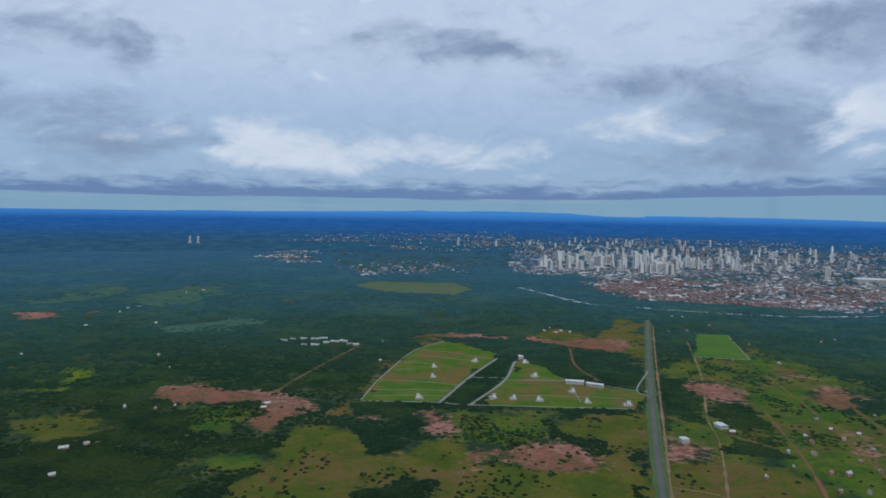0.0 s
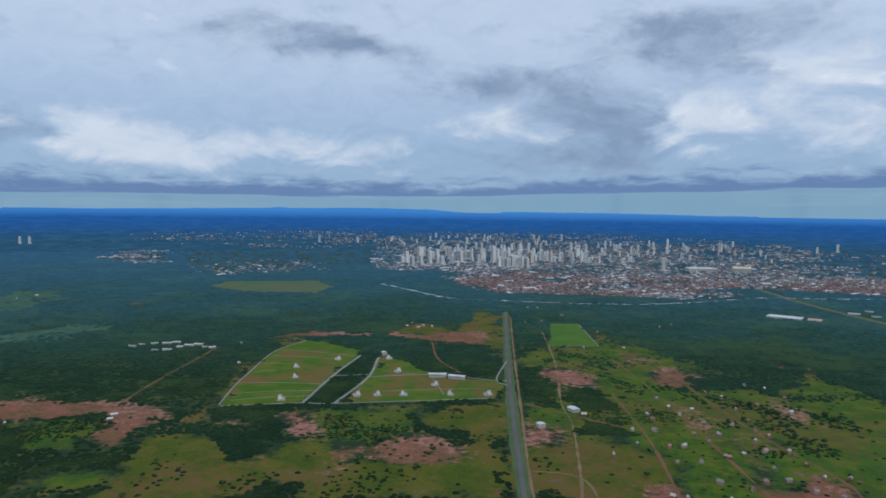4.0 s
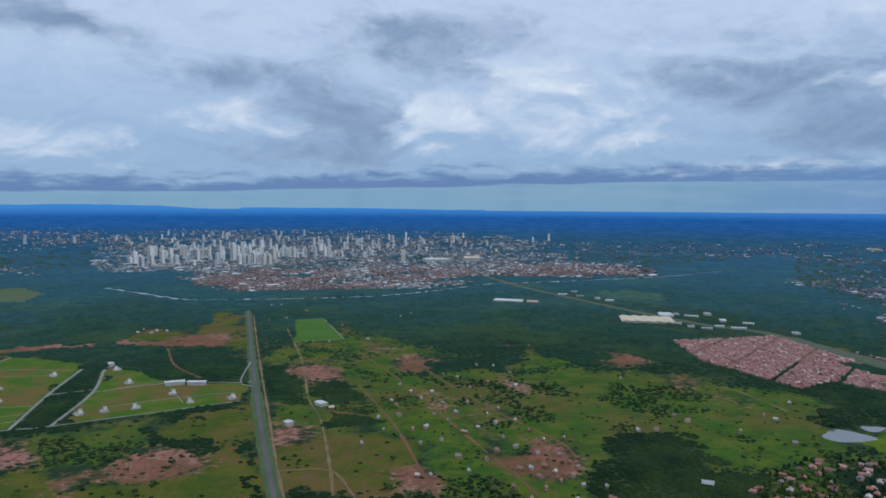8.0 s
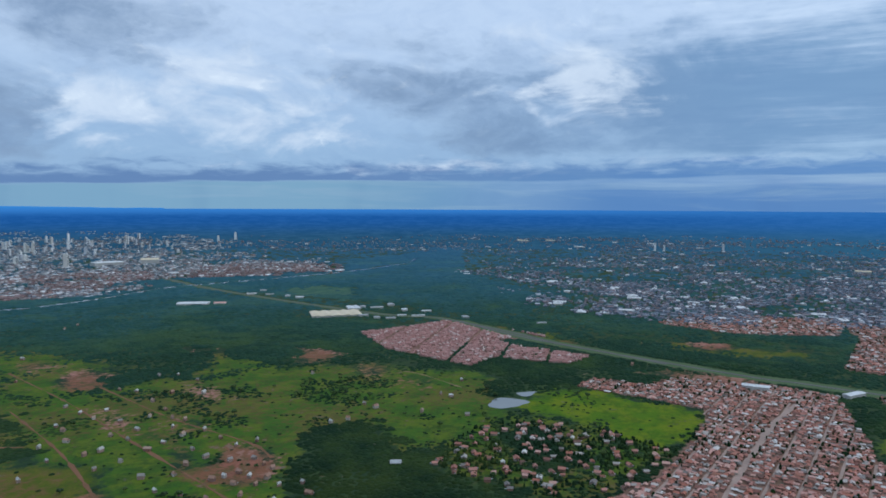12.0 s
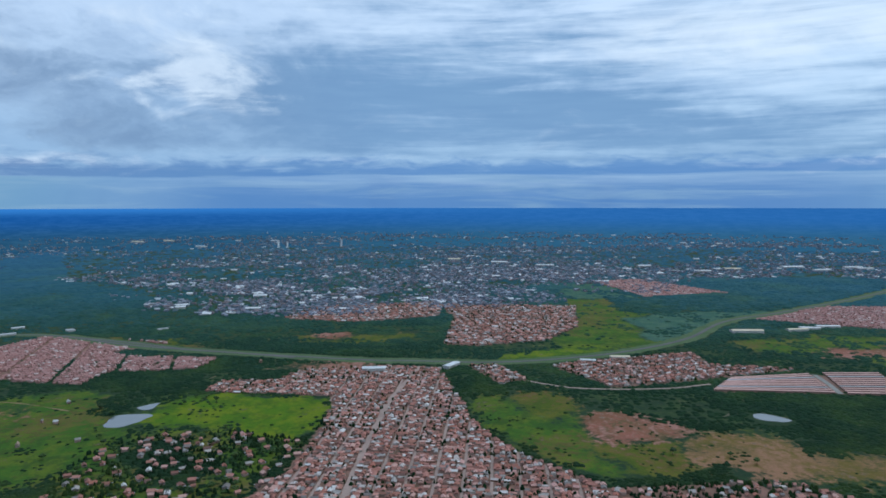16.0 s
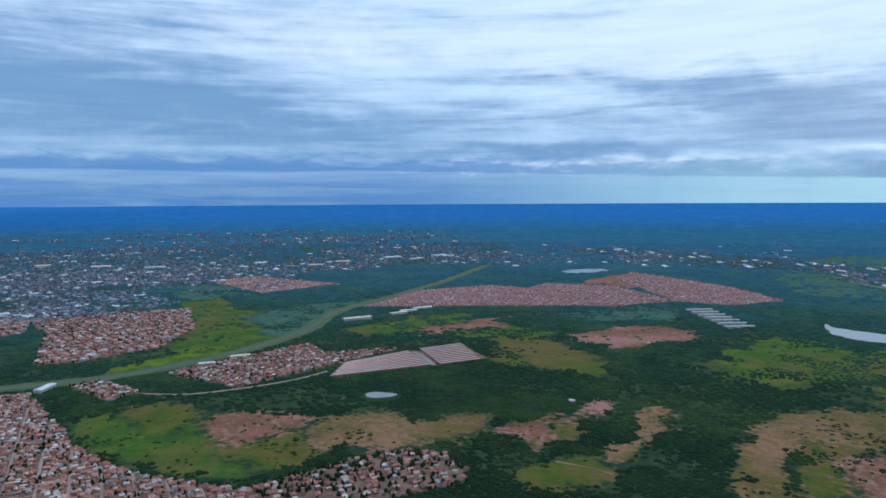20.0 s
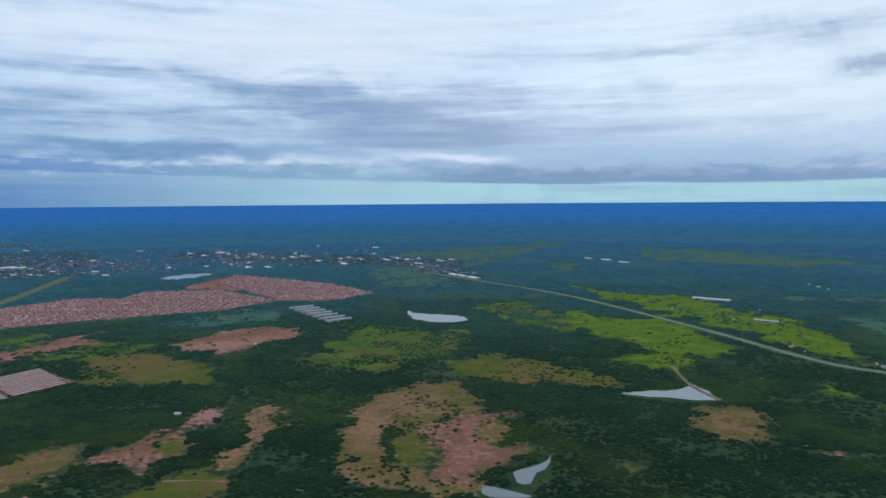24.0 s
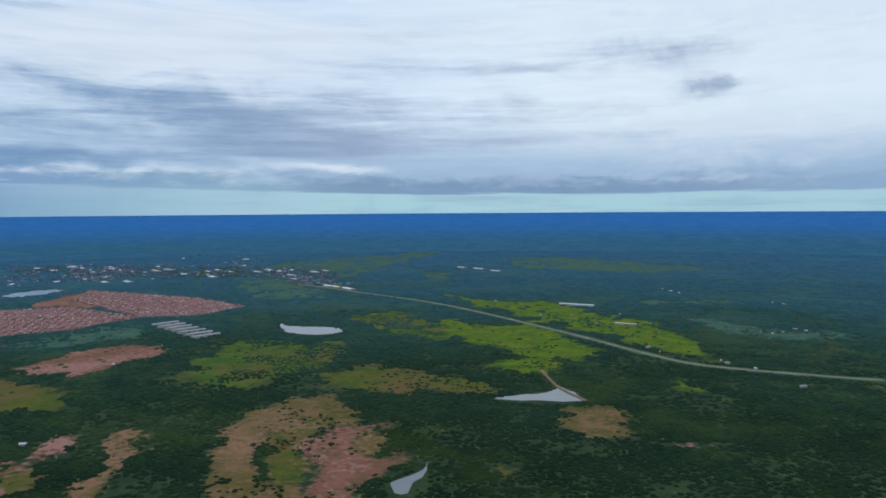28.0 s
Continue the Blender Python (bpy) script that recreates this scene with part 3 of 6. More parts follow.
cover("green", (922, 4), (842, -38), (816, -105), (716, -128), (668, -86), (737, -33), (844, 4))
cover("olive", (921, -26), (903, -116), (838, -149), (794, -102), (842, -52))
cover("olive", (762, -136), (747, -284), (760, -334), (706, -377), (650, -354), (632, -268), (617, -131))
cover("soil", (877, -112), (838, -149), (793, -235), (757, -275), (730, -216), (715, -152), (782, -139))
cover("wood", (726, -338), (733, -391), (690, -363), (691, -328))
cover("wood", (638, -195), (644, -262), (622, -248), (621, -195))
cover("wood", (910, -307), (897, -622), (685, -478), (673, -372), (724, -387), (775, -334), (832, -302))
town_g = cover("town", (1225, 45), (1535, 31), (1710, 77), (1695, -258), (1416, -222), (1269, -141), (1213, -15))
town_h = cover("town", (1492, 406), (1677, 361), (1759, 64), (1537, 69), (1456, 220))
cover("urban", (3615, 2148), (4127, 1473), (4385, 158), (3875, -1776), (3444, -2359), (2481, -1703), (2327, -875), (2544, -533), (1812, 66), (1728, 455), (1559, 562), (1423, 683), (1743, 766), (2270, 1353))
town_i = cover("town", (2247, -397), (2308, -560), (1964, -723), (1876, -472))
cover("green", (2111, -269), (2182, -386), (1876, -472), (1817, -291))
cover("green", (1518, -344), (1594, -468), (1671, -770), (1472, -531), (1286, -378), (1289, -314))
cover("olive", (1290, 341), (1311, 198), (1345, 50), (1219, 145), (1226, 295))
cover("soil", (1199, -574), (1220, -667), (1170, -680), (1151, -581))
cover("soil", (1298, 280), (1340, 213), (1294, 185), (1264, 253))
town_j = cover("town", (1517, -610), (1655, -743), (1704, -867), (1694, -1101), (1584, -1144), (1663, -1265), (1495, -1383), (1203, -1302), (1213, -1123), (1312, -981))
town_k = cover("town", (1756, -1703), (1308, -1647), (1064, -1535), (1086, -1369), (1203, -1302), (1635, -1513))
cover("soil", (1651, -1409), (1756, -1703), (1449, -1567), (1392, -1416), (1513, -1356))
cover("green", (1193, -938), (1213, -1123), (1101, -1210), (1027, -1113), (1096, -951))
cover("soil", (1003, -796), (1014, -880), (1001, -941), (1009, -1019), (946, -979), (949, -893), (893, -847), (950, -799))
cover("soil", (912, -929), (911, -1050), (845, -989), (867, -911))
cover("soil", (1230, -757), (1242, -867), (1168, -787), (1113, -588), (1199, -685))
cover("green", (1255, -447), (1343, -655), (1291, -795), (1134, -623), (1168, -479))
cover("olive", (970, -642), (899, -707), (782, -736), (718, -677), (766, -665), (855, -628))
cover("olive", (822, -157), (771, -272), (734, -327), (677, -432), (619, -409), (627, -364), (627, -304), (620, -207), (623, -132), (637, -111))
cover("sand", (755, -247), (734, -327), (677, -432), (631, -409), (630, -305), (644, -250), (684, -217))
cover("soil", (791, -151), (800, -202), (765, -270), (737, -247), (743, -175))
cover("soil", (619, -409), (627, -477), (632, -540), (630, -584), (595, -517), (557, -409), (579, -390))
cover("soil", (652, -530), (675, -577), (627, -581), (628, -537))
cover("sand", (479, -444), (534, -504), (574, -586), (580, -660), (545, -592), (501, -492), (460, -435))
cover("olive", (486, -339), (520, -382), (504, -460), (515, -502), (460, -435), (442, -384))
cover("wood", (550, -419), (602, -506), (604, -560), (548, -517), (513, -446), (520, -409))
cover("sand", (359, -475), (445, -588), (485, -662), (506, -738), (486, -799), (439, -837), (397, -772), (352, -726), (308, -707), (279, -641), (245, -631), (256, -600), (269, -553), (257, -508))
cover("soil", (387, -682), (354, -732), (312, -761), (300, -735), (330, -680), (301, -634), (243, -661), (253, -593), (269, -553), (276, -523), (311, -527), (345, -619))
cover("wood", (385, -558), (409, -635), (417, -672), (384, -607), (363, -544))
cover("olive", (436, -667), (402, -710), (351, -618), (322, -536), (359, -538), (384, -607))
cover("sand", (143, -846), (117, -880), (68, -885), (33, -774), (88, -756), (116, -778))
cover("soil", (12, -780), (-23, -795), (-47, -771), (1, -756))
cover("green", (691, -1435), (681, -1576), (556, -1517), (426, -1291), (448, -1223), (545, -1288))
cover("lime", (530, -1525), (367, -1375), (204, -1296), (116, -1240), (174, -1106), (293, -1213), (387, -1241))
cover("lime", (673, -1937), (275, -1742), (63, -1575), (-74, -1181), (3, -1239), (232, -1472), (494, -1734))
cover("lime", (18, -1056), (-63, -999), (-55, -967), (9, -992))
cover("lime", (295, -1069), (225, -1182), (184, -1062), (215, -996))
cover("green", (711, -825), (801, -1118), (613, -1174), (527, -1091), (539, -953), (561, -806))
cover("olive", (520, -920), (435, -1026), (282, -958), (191, -920), (294, -889), (412, -852))
cover("olive", (181, -655), (151, -673), (132, -639), (160, -616))
cover("soil", (992, -801), (1007, -904), (1008, -1010), (907, -1050), (841, -966), (862, -880), (876, -816), (952, -853), (945, -795))
cover("olive", (867, -680), (788, -735), (716, -685), (813, -637))
cover("soil", (621, -483), (670, -562), (646, -600), (623, -587), (619, -532), (594, -462))
cover("sand", (479, -436), (543, -523), (587, -598), (580, -643), (563, -637), (535, -559), (456, -443))
cover("olive", (594, -462), (616, -516), (586, -510), (553, -462), (559, -434))
cover("green", (854, -3307), (564, -3577), (-185, -3056), (10, -2752), (548, -2878))
cover("green", (1607, -3348), (1447, -3963), (1282, -3899), (1223, -3037), (1165, -2237), (1666, -2336), (1811, -2900))
cover("green", (1570, -2132), (1245, -2216), (936, -1795), (1074, -1630))
cover("green", (5, -1675), (-103, -1664), (-212, -1545), (-346, -1519), (-332, -1455), (-102, -1479))
cover("urban", (2635, -2092), (2727, -2510), (1830, -2567), (1327, -2549), (1165, -2237), (1776, -2079))
cover("urban", (1077, -1203), (1055, -1248), (871, -1159), (916, -1114))
cover("urban", (1151, -2048), (967, -2011), (901, -1874), (1014, -1873))
cover("lime", (738, -1550), (636, -1487), (496, -1447), (388, -1301), (493, -1267), (620, -1329), (706, -1421))
cover("lime", (422, -1416), (311, -1467), (191, -1305), (148, -1212), (244, -1155), (351, -1252))
cover("lime", (450, -1770), (348, -1860), (200, -1741), (35, -1431), (-42, -1266), (51, -1307), (219, -1497), (364, -1592))
cover("meadow", (860, -3503), (500, -3591), (36, -3165), (-198, -3026), (213, -2759), (652, -2851))
cover("meadow", (1012, -2669), (803, -2546), (744, -2203), (854, -2308))
cover("meadow", (-19, -1697), (-90, -1694), (-156, -1547), (-126, -1440), (-60, -1515))
cover("meadow", (-156, -1547), (-317, -1566), (-297, -1468), (-126, -1440))
cover("meadow", (119, -1931), (-121, -2029), (-114, -1913), (101, -1867))
cover("green", (875, 613), (893, 494), (746, 376), (675, 370), (603, 394), (614, 433))
cover("green", (799, 968), (754, 727), (886, 665), (799, 460), (600, 391), (568, 512), (546, 600), (610, 764))
cover("green", (894, 3), (894, -129), (697, -176), (628, -122), (718, -46))
cover("green", (1037, -683), (857, -762), (745, -695), (812, -614), (899, -571))
cover("green", (698, 497), (758, 428), (627, 360), (560, 412))
# larger pieces lie under smaller ones
COVER.sort(key=lambda q: -area(q[1]))
R0, R1 = 4100.0, 4850.0
E0, E1 = -EYE / R0, -0.006


def height(r):
    """The ground is level out to R0 and rises to the skyline beyond."""
    r = np.asarray(r, float)
    e = E0 + (np.clip(r, R0, R1) - R0) * (E1 - E0) / (R1 - R0)
    return np.where(r <= R0, 0.0, EYE + e * r)


def inside(x, y, outline):
    ok = np.zeros(x.shape, bool)
    px, py = outline[:, 0], outline[:, 1]
    qx, qy = np.roll(px, 1), np.roll(py, 1)
    for a, c, d, e in zip(px, py, qx, qy):
        if c != e:
            ok ^= ((c > y) != (e > y)) & (x < (d - a) * (y - c) / (e - c) + a)
    return ok


def wobble(x, y, size, amount, seed):
    """Smooth value noise, to roughen outlines."""
    rng = np.random.default_rng(seed)
    table = rng.random((64, 64)) - 0.5
    u, v = x / size, y / size
    i, j = np.floor(u).astype(int), np.floor(v).astype(int)
    fu, fv = u - i, v - j
    fu, fv = fu * fu * (3 - 2 * fu), fv * fv * (3 - 2 * fv)
    g = lambda a, c: table[a % 64, c % 64]
    return 2 * amount * ((g(i, j) * (1 - fu) + g(i + 1, j) * fu) * (1 - fv) + (g(i, j + 1) * (1 - fu) + g(i + 1, j + 1) * fu) * fv)


KINDS = ["scrub", "soil", "green", "olive", "wood", "lime", "town", "sand", "lawn", "meadow"]


def classes(x, y):
    """Land cover at points: an index into KINDS (10: yards, 11: urban)."""
    r = np.hypot(x, y)
    s = np.clip(r / 1000, 0.4, 2.0)
    jx = x + wobble(x, y, 60, 20, 1) * s + wobble(x, y, 22, 16, 2) + wobble(x, y, 9, 7, 8)
    jy = y + wobble(x, y, 60, 20, 3) * s + wobble(x, y, 22, 16, 4) + wobble(x, y, 9, 7, 6)
    out = np.zeros(x.shape, int)
    for kind, outline in COVER:
        crisp = kind in ("lawn", "town", "field", "urban")
        lo, hi = outline.min(0) - 40, outline.max(0) + 40
        near = (x > lo[0]) & (x < hi[0]) & (y > lo[1]) & (y < hi[1])
        k = np.where(near)[0]
        hit = inside((x if crisp else jx)[k], (y if crisp else jy)[k], outline)
        out[k[hit]] = {"yards": 10, "urban": 11, "field": 8}.get(kind, KINDS.index(kind) if kind in KINDS else 0)
    return out


def mesh_of(name, verts, faces, mats, index=None, smooth=False, cap=None):
    me = bpy.data.meshes.new(name)
    verts = np.asarray(verts, np.float32)
    if isinstance(faces, np.ndarray):
        k = faces.shape[1]
        loops, start, total = faces.ravel(), np.arange(len(faces)) * k, np.full(len(faces), k)
        if cap is not None:
            start, total = np.append(start, len(loops)), np.append(total, len(cap))
            loops = np.append(loops, cap)
    else:
        total = np.array([len(f) for f in faces])
        loops, start = np.concatenate([np.asarray(f) for f in faces]), np.concatenate([[0], np.cumsum(total)[:-1]])
    me.vertices.add(len(verts))
    me.vertices.foreach_set("co", verts.ravel())
    me.loops.add(len(loops))
    me.loops.foreach_set("vertex_index", loops.astype(np.int32))
    me.polygons.add(len(total))
    me.polygons.foreach_set("loop_start", start.astype(np.int32))
    me.polygons.foreach_set("loop_total", total.astype(np.int32))
    for m in mats:
        me.materials.append(m)
    if index is not None:
        me.polygons.foreach_set("material_index", np.asarray(index, np.int32))
    me.polygons.foreach_set("use_smooth", np.full(len(total), smooth))
    me.update(calc_edges=True)
    return me


def part(name, bm, mat_, parent, label=""):
    """Links a bmesh, or a mesh, as one object under a thing."""
    if isinstance(bm, bpy.types.Mesh):
        me = bm
    else:
        me = bpy.data.meshes.new(name)
        bm.to_mesh(me)
        bm.free()
        me.materials.append(mat_)
    ob = new(name, me)
    ob.parent = parent
    return tagged(ob, label) if label else ob


# ---- ground ----
ring = np.concatenate([[0.5, 150, 300], 380 * (R0 / 380) ** np.linspace(0, 1, 232)])
turn_ = np.radians(np.concatenate([np.arange(-40, 204, 0.33), np.arange(206, 320, 3.0)]))  # clockwise from north
RR, AA = np.meshgrid(ring, turn_, indexing="ij")
gx, gy = (RR * np.sin(AA)).ravel(), (RR * np.cos(AA)).ravel()
nr, na = RR.shape
kinds = classes(gx, gy)
vi = np.arange(nr * na).reshape(nr, na)
nxt = np.roll(vi, -1, axis=1)
quads = np.stack([vi[:-1], nxt[:-1], nxt[1:], vi[1:]], -1).reshape(-1, 4)[:, ::-1]
me = mesh_of("ground", np.stack([gx, gy, gx * 0], 1), quads, [], cap=vi[0, ::-1])
weights = {}
for i, nm in enumerate(KINDS):
    w = (kinds == i).astype(float)
    if nm == "town":
        w += 0.08 * (kinds == 11)
    if nm == "green":
        w += 0.7 * (kinds == 10)
    w = w.reshape(nr, na)
    for j in range(1 if nm in ("lawn", "town") else 18):
        k = nr - 1 if j < 4 else int(np.searchsorted(ring, 1300))
        w[1:k, 1:-1] = (w[1:k, 1:-1] * 2 + w[: k - 1, 1:-1] + w[2 : k + 1, 1:-1] + w[1:k, :-2] + w[1:k, 2:]) / 6
    weights[nm] = w.ravel()
for nm, four in (("cover_a", ("soil", "green", "olive", "wood")), ("cover_b", ("lime", "town", "sand", "lawn"))):
    at = me.attributes.new(nm, "FLOAT_COLOR", "POINT")
    at.data.foreach_set("color", np.stack([weights[k] for k in four], 1).astype(np.float32).ravel())
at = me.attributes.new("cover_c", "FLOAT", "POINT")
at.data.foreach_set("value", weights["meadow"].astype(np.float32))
mg, n, b = material("land", 0.95, 0.1)
p = n.add("ShaderNodeNewGeometry").outputs["Position"]
big, mid, small, grit = n.noise(p, 0.006, 5.0), n.noise(p, 0.024, 6.0, 0.65), n.noise(p, 0.11, 6.0, 0.65), n.noise(p, 0.5, 4.0, 0.6)
mid2 = n.noise(n.vec("ADD", p, (731.0, 290.0, 0.0)), 0.028, 6.0, 0.65)
col = n.mix(n.step(mid, 0.38, 0.62), (0.019, 0.041, 0.020), (0.034, 0.060, 0.021))
col = n.mix(n.step(small, 0.5, 0.72, 0.0, 0.45), col, (0.068, 0.068, 0.032))
ca, cb = n.add("ShaderNodeAttribute", attribute_name="cover_a"), n.add("ShaderNodeAttribute", attribute_name="cover_b")
sa, sb = n.split(ca.outputs["Color"]), n.split(cb.outputs["Color"])
edge = n.math("MULTIPLY", n.math("SUBTRACT", n.math("ADD", n.math("MULTIPLY", small, 0.5), n.math("MULTIPLY", mid, 0.5)), 0.5), 3.4)


def layer(col, weight, low, high, tuft, much=0.6, bare=None, worn=0.85):
    shade = n.mix(n.step(mid, 0.42, 0.58), low, high)
    shade = n.mix(n.step(n.math("ADD", n.math("MULTIPLY", small, 0.55), n.math("MULTIPLY", mid2, 0.45)), 0.46, 0.58, 0.0, much), shade, tuft)
    if bare:
        shade = n.mix(n.step(n.math("ADD", n.math("MULTIPLY", big, 0.5), n.math("MULTIPLY", small, 0.5)), 0.48, 0.58, 0.0, worn), shade, bare)
    shade = n.mix(n.step(grit, 0.42, 0.75, 0.0, 0.3), shade, (0.03, 0.04, 0.015))
    return n.mix(n.step(n.math("ADD", weight, edge), 0.28, 0.66), col, shade)


col = layer(col, ca.outputs["Alpha"], (0.014, 0.034, 0.017), (0.022, 0.046, 0.019), (0.023, 0.044, 0.018))
col = layer(col, sa[2], (0.072, 0.098, 0.010), (0.110, 0.108, 0.016), (0.040, 0.076, 0.010), 0.7, (0.155, 0.088, 0.036))
col = layer(col, sa[1], (0.046, 0.110, 0.012), (0.090, 0.128, 0.013), (0.027, 0.066, 0.012), 0.75, (0.15, 0.085, 0.034), 0.5)
col = layer(col, sb[0], (0.075, 0.150, 0.006), (0.135, 0.175, 0.008), (0.040, 0.090, 0.008), 0.7)
col = layer(col, sa[0], (0.27, 0.105, 0.075), (0.20, 0.088, 0.050), (0.070, 0.070, 0.020), 0.8, (0.38, 0.185, 0.155))
col = layer(col, sb[2], (0.22, 0.125, 0.062), (0.14, 0.100, 0.026), (0.060, 0.070, 0.014), 0.9, (0.30, 0.155, 0.095))
col = layer(col, sb[1], (0.27, 0.150, 0.120), (0.19, 0.115, 0.085), (0.08, 0.070, 0.035), 0.3)
# far grass layer: greens shifted to blue to carry the haze
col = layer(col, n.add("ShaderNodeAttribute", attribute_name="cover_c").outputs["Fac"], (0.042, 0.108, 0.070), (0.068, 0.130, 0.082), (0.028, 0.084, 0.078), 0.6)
mow = n.mix(n.step(mid, 0.35, 0.65), (0.075, 0.160, 0.010), (0.125, 0.180, 0.018))
mow = n.mix(n.step(n.math("ADD", n.math("MULTIPLY", big, 0.5), n.math("MULTIPLY", mid, 0.5)), 0.49, 0.58, 0.0, 0.6), mow, (0.19, 0.12, 0.05))
col = n.mix(n.step(cb.outputs["Alpha"], 0.35, 0.6), col, mow)
n.tree.links.new(col, b.inputs["Base Color"])
bump(n, b, small, 0.6, 1.0)
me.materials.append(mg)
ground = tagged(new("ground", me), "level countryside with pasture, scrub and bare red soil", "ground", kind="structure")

# the far plain that rises to the skyline; its blue haze is painted on
rr = np.linspace(R0, R1, 26)
RR2, AA2 = np.meshgrid(rr, turn_, indexing="ij")
v = np.stack([(RR2 * np.sin(AA2)).ravel(), (RR2 * np.cos(AA2)).ravel(), height(RR2).ravel()], 1)
vi = np.arange(len(v)).reshape(RR2.shape)
nxt = np.roll(vi, -1, axis=1)
q2 = np.stack([vi[:-1], nxt[:-1], nxt[1:], vi[1:]], -1).reshape(-1, 4)[:, ::-1]
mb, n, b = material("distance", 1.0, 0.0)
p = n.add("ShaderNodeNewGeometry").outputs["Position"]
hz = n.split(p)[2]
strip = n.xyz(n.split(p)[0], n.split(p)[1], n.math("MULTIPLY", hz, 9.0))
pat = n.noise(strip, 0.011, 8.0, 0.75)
# haze put into the colour: teal below, stronger blue towards the skyline
near_haze = n.mix(n.step(pat, 0.42, 0.62), (0.017, 0.064, 0.117), (0.030, 0.088, 0.148))
far_haze = n.mix(n.step(pat, 0.4, 0.62), (0.012, 0.077, 0.252), (0.019, 0.095, 0.292))
far_haze = n.mix(n.step(hz, 165.0, 222.0), far_haze, (0.040, 0.175, 0.46))
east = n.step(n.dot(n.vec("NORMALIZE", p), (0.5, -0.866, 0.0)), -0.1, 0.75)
near_haze = n.mix(east, near_haze, n.mix(n.step(pat, 0.42, 0.62), (0.026, 0.092, 0.158), (0.036, 0.108, 0.174)))
far_haze = n.mix(east, far_haze, n.mix(n.step(pat, 0.4, 0.62), (0.024, 0.112, 0.310), (0.031, 0.126, 0.335)))
tone = n.mix(n.step(hz, 30.0, 175.0), near_haze, far_haze)
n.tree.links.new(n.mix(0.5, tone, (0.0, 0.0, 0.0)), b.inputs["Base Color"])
# the painted haze also glows a little
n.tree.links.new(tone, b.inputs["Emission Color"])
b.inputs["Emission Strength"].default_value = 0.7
distance = mb
tagged(new("backdrop", mesh_of("backdrop", v, q2, [mb], smooth=True)), "far plain backdrop rising to the horizon, blue haze painted and glowing", "distance", kind="structure")

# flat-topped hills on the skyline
# blue of distance haze is in both base colour and emission
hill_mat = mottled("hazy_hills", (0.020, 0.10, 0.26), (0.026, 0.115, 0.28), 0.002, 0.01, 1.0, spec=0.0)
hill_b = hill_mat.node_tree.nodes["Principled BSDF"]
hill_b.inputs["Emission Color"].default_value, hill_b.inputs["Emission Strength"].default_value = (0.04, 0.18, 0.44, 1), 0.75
az = np.radians(np.arange(-21, 36, 0.25))
d = np.degrees(az)
top = 4 + 18 * np.clip((d + 14) / 12, 0, 1) * np.clip((13 - d) / 3, 0, 1) + 9 * ((d > 16) & (d < 33)) * np.clip((33 - d) / 8, 0, 1) + 5 * np.exp(-((d + 2.0) / 0.5) ** 2) + 6 * np.exp(-((d - 5) / 3) ** 2)
top += wobble(d * 40, d * 0, 30, 1.5, 9)
base = height(R1)
v = []
for r_, h_ in ((4846, -30), (4858, 0.0), (4890, 1.0), (4930, 1.0), (4950, -0.6)):
    v.append(np.stack([r_ * np.sin(az), r_ * np.cos(az), base + (top * h_ if h_ > 0 else top * 0 + h_)], 1))
v = np.concatenate(v)
k = len(az)
vi = np.arange(5 * k).reshape(5, k)
q3 = np.stack([vi[:-1, :-1], vi[:-1, 1:], vi[1:, 1:], vi[1:, :-1]], -1).reshape(-1, 4)[:, ::-1]
tagged(new("distant_hills", mesh_of("distant_hills", v, q3, [hill_mat], smooth=True)), "low flat-topped hills on the horizon in painted blue haze", "hills", kind="structure")

# ---- water ----


def smooth_line(points, step, closed=False):
    """A Catmull-Rom line through the points, in even steps."""
    p = np.array(points, float)
    p = np.concatenate([p[-1:], p, p[:2]]) if closed else np.concatenate([2 * p[:1] - p[1:2], p, 2 * p[-1:] - p[-2:-1]])
    out = []
    for i in range(1, len(p) - 2):
        k = max(2, int(np.linalg.norm(p[i + 1] - p[i]) / step))
        t = np.linspace(0, 1, k, endpoint=False)[:, None]
        a, b_, c, d_ = p[i - 1], p[i], p[i + 1], p[i + 2]
        out.append(0.5 * (2 * b_ + (c - a) * t + (2 * a - 5 * b_ + 4 * c - d_) * t ** 2 + (3 * b_ - a - 3 * c + d_) * t ** 3))
    if not closed:
        out.append(p[-2:-1])
    return np.concatenate(out)


def pool(name, label, z, ragged, *outline):
    """A sheet of water with a natural bank line and a little depth."""
    o = smooth_line(outline, 5, True)
    o = o + np.stack([wobble(o[:, 0], o[:, 1], 14, ragged, 11), wobble(o[:, 0], o[:, 1], 14, ragged, 12)], 1)
    bm = bmesh.new()
    top_ = [bm.verts.new((x, y, z)) for x, y in o]
    low_ = [bm.verts.new((x, y, -0.6)) for x, y in o]
    f = bm.faces.new(top_)
    if f.calc_area() and f.normal.z < 0:
        f.normal_flip()
    for i in range(len(o)):
        bm.faces.new((top_[i], top_[i - 1], low_[i - 1], low_[i]))
    bmesh.ops.triangulate(bm, faces=[f])
    me = bpy.data.meshes.new(name)
    bm.to_mesh(me)
    bm.free()
    me.materials.append(water)
    return tagged(new(name, me), label, "water", kind="structure")


pool("pond", "still pond reflecting grey sky", 0.25, 4, (751, 408), (793, 414), (796, 373), (763, 383))
pool("pond", "still pond reflecting grey sky", 0.25, 4, (825, 407), (847, 387), (818, 387))
pool("pond", "still pond reflecting grey sky", 0.25, 4, (813, -334), (825, -353), (802, -374), (795, -347))
pool("pond", "muddy pond edge in bare soil", 0.25, 2, (247, -573), (240, -590), (230, -614), (233, -635), (224, -600), (229, -580), (224, -557), (235, -552))
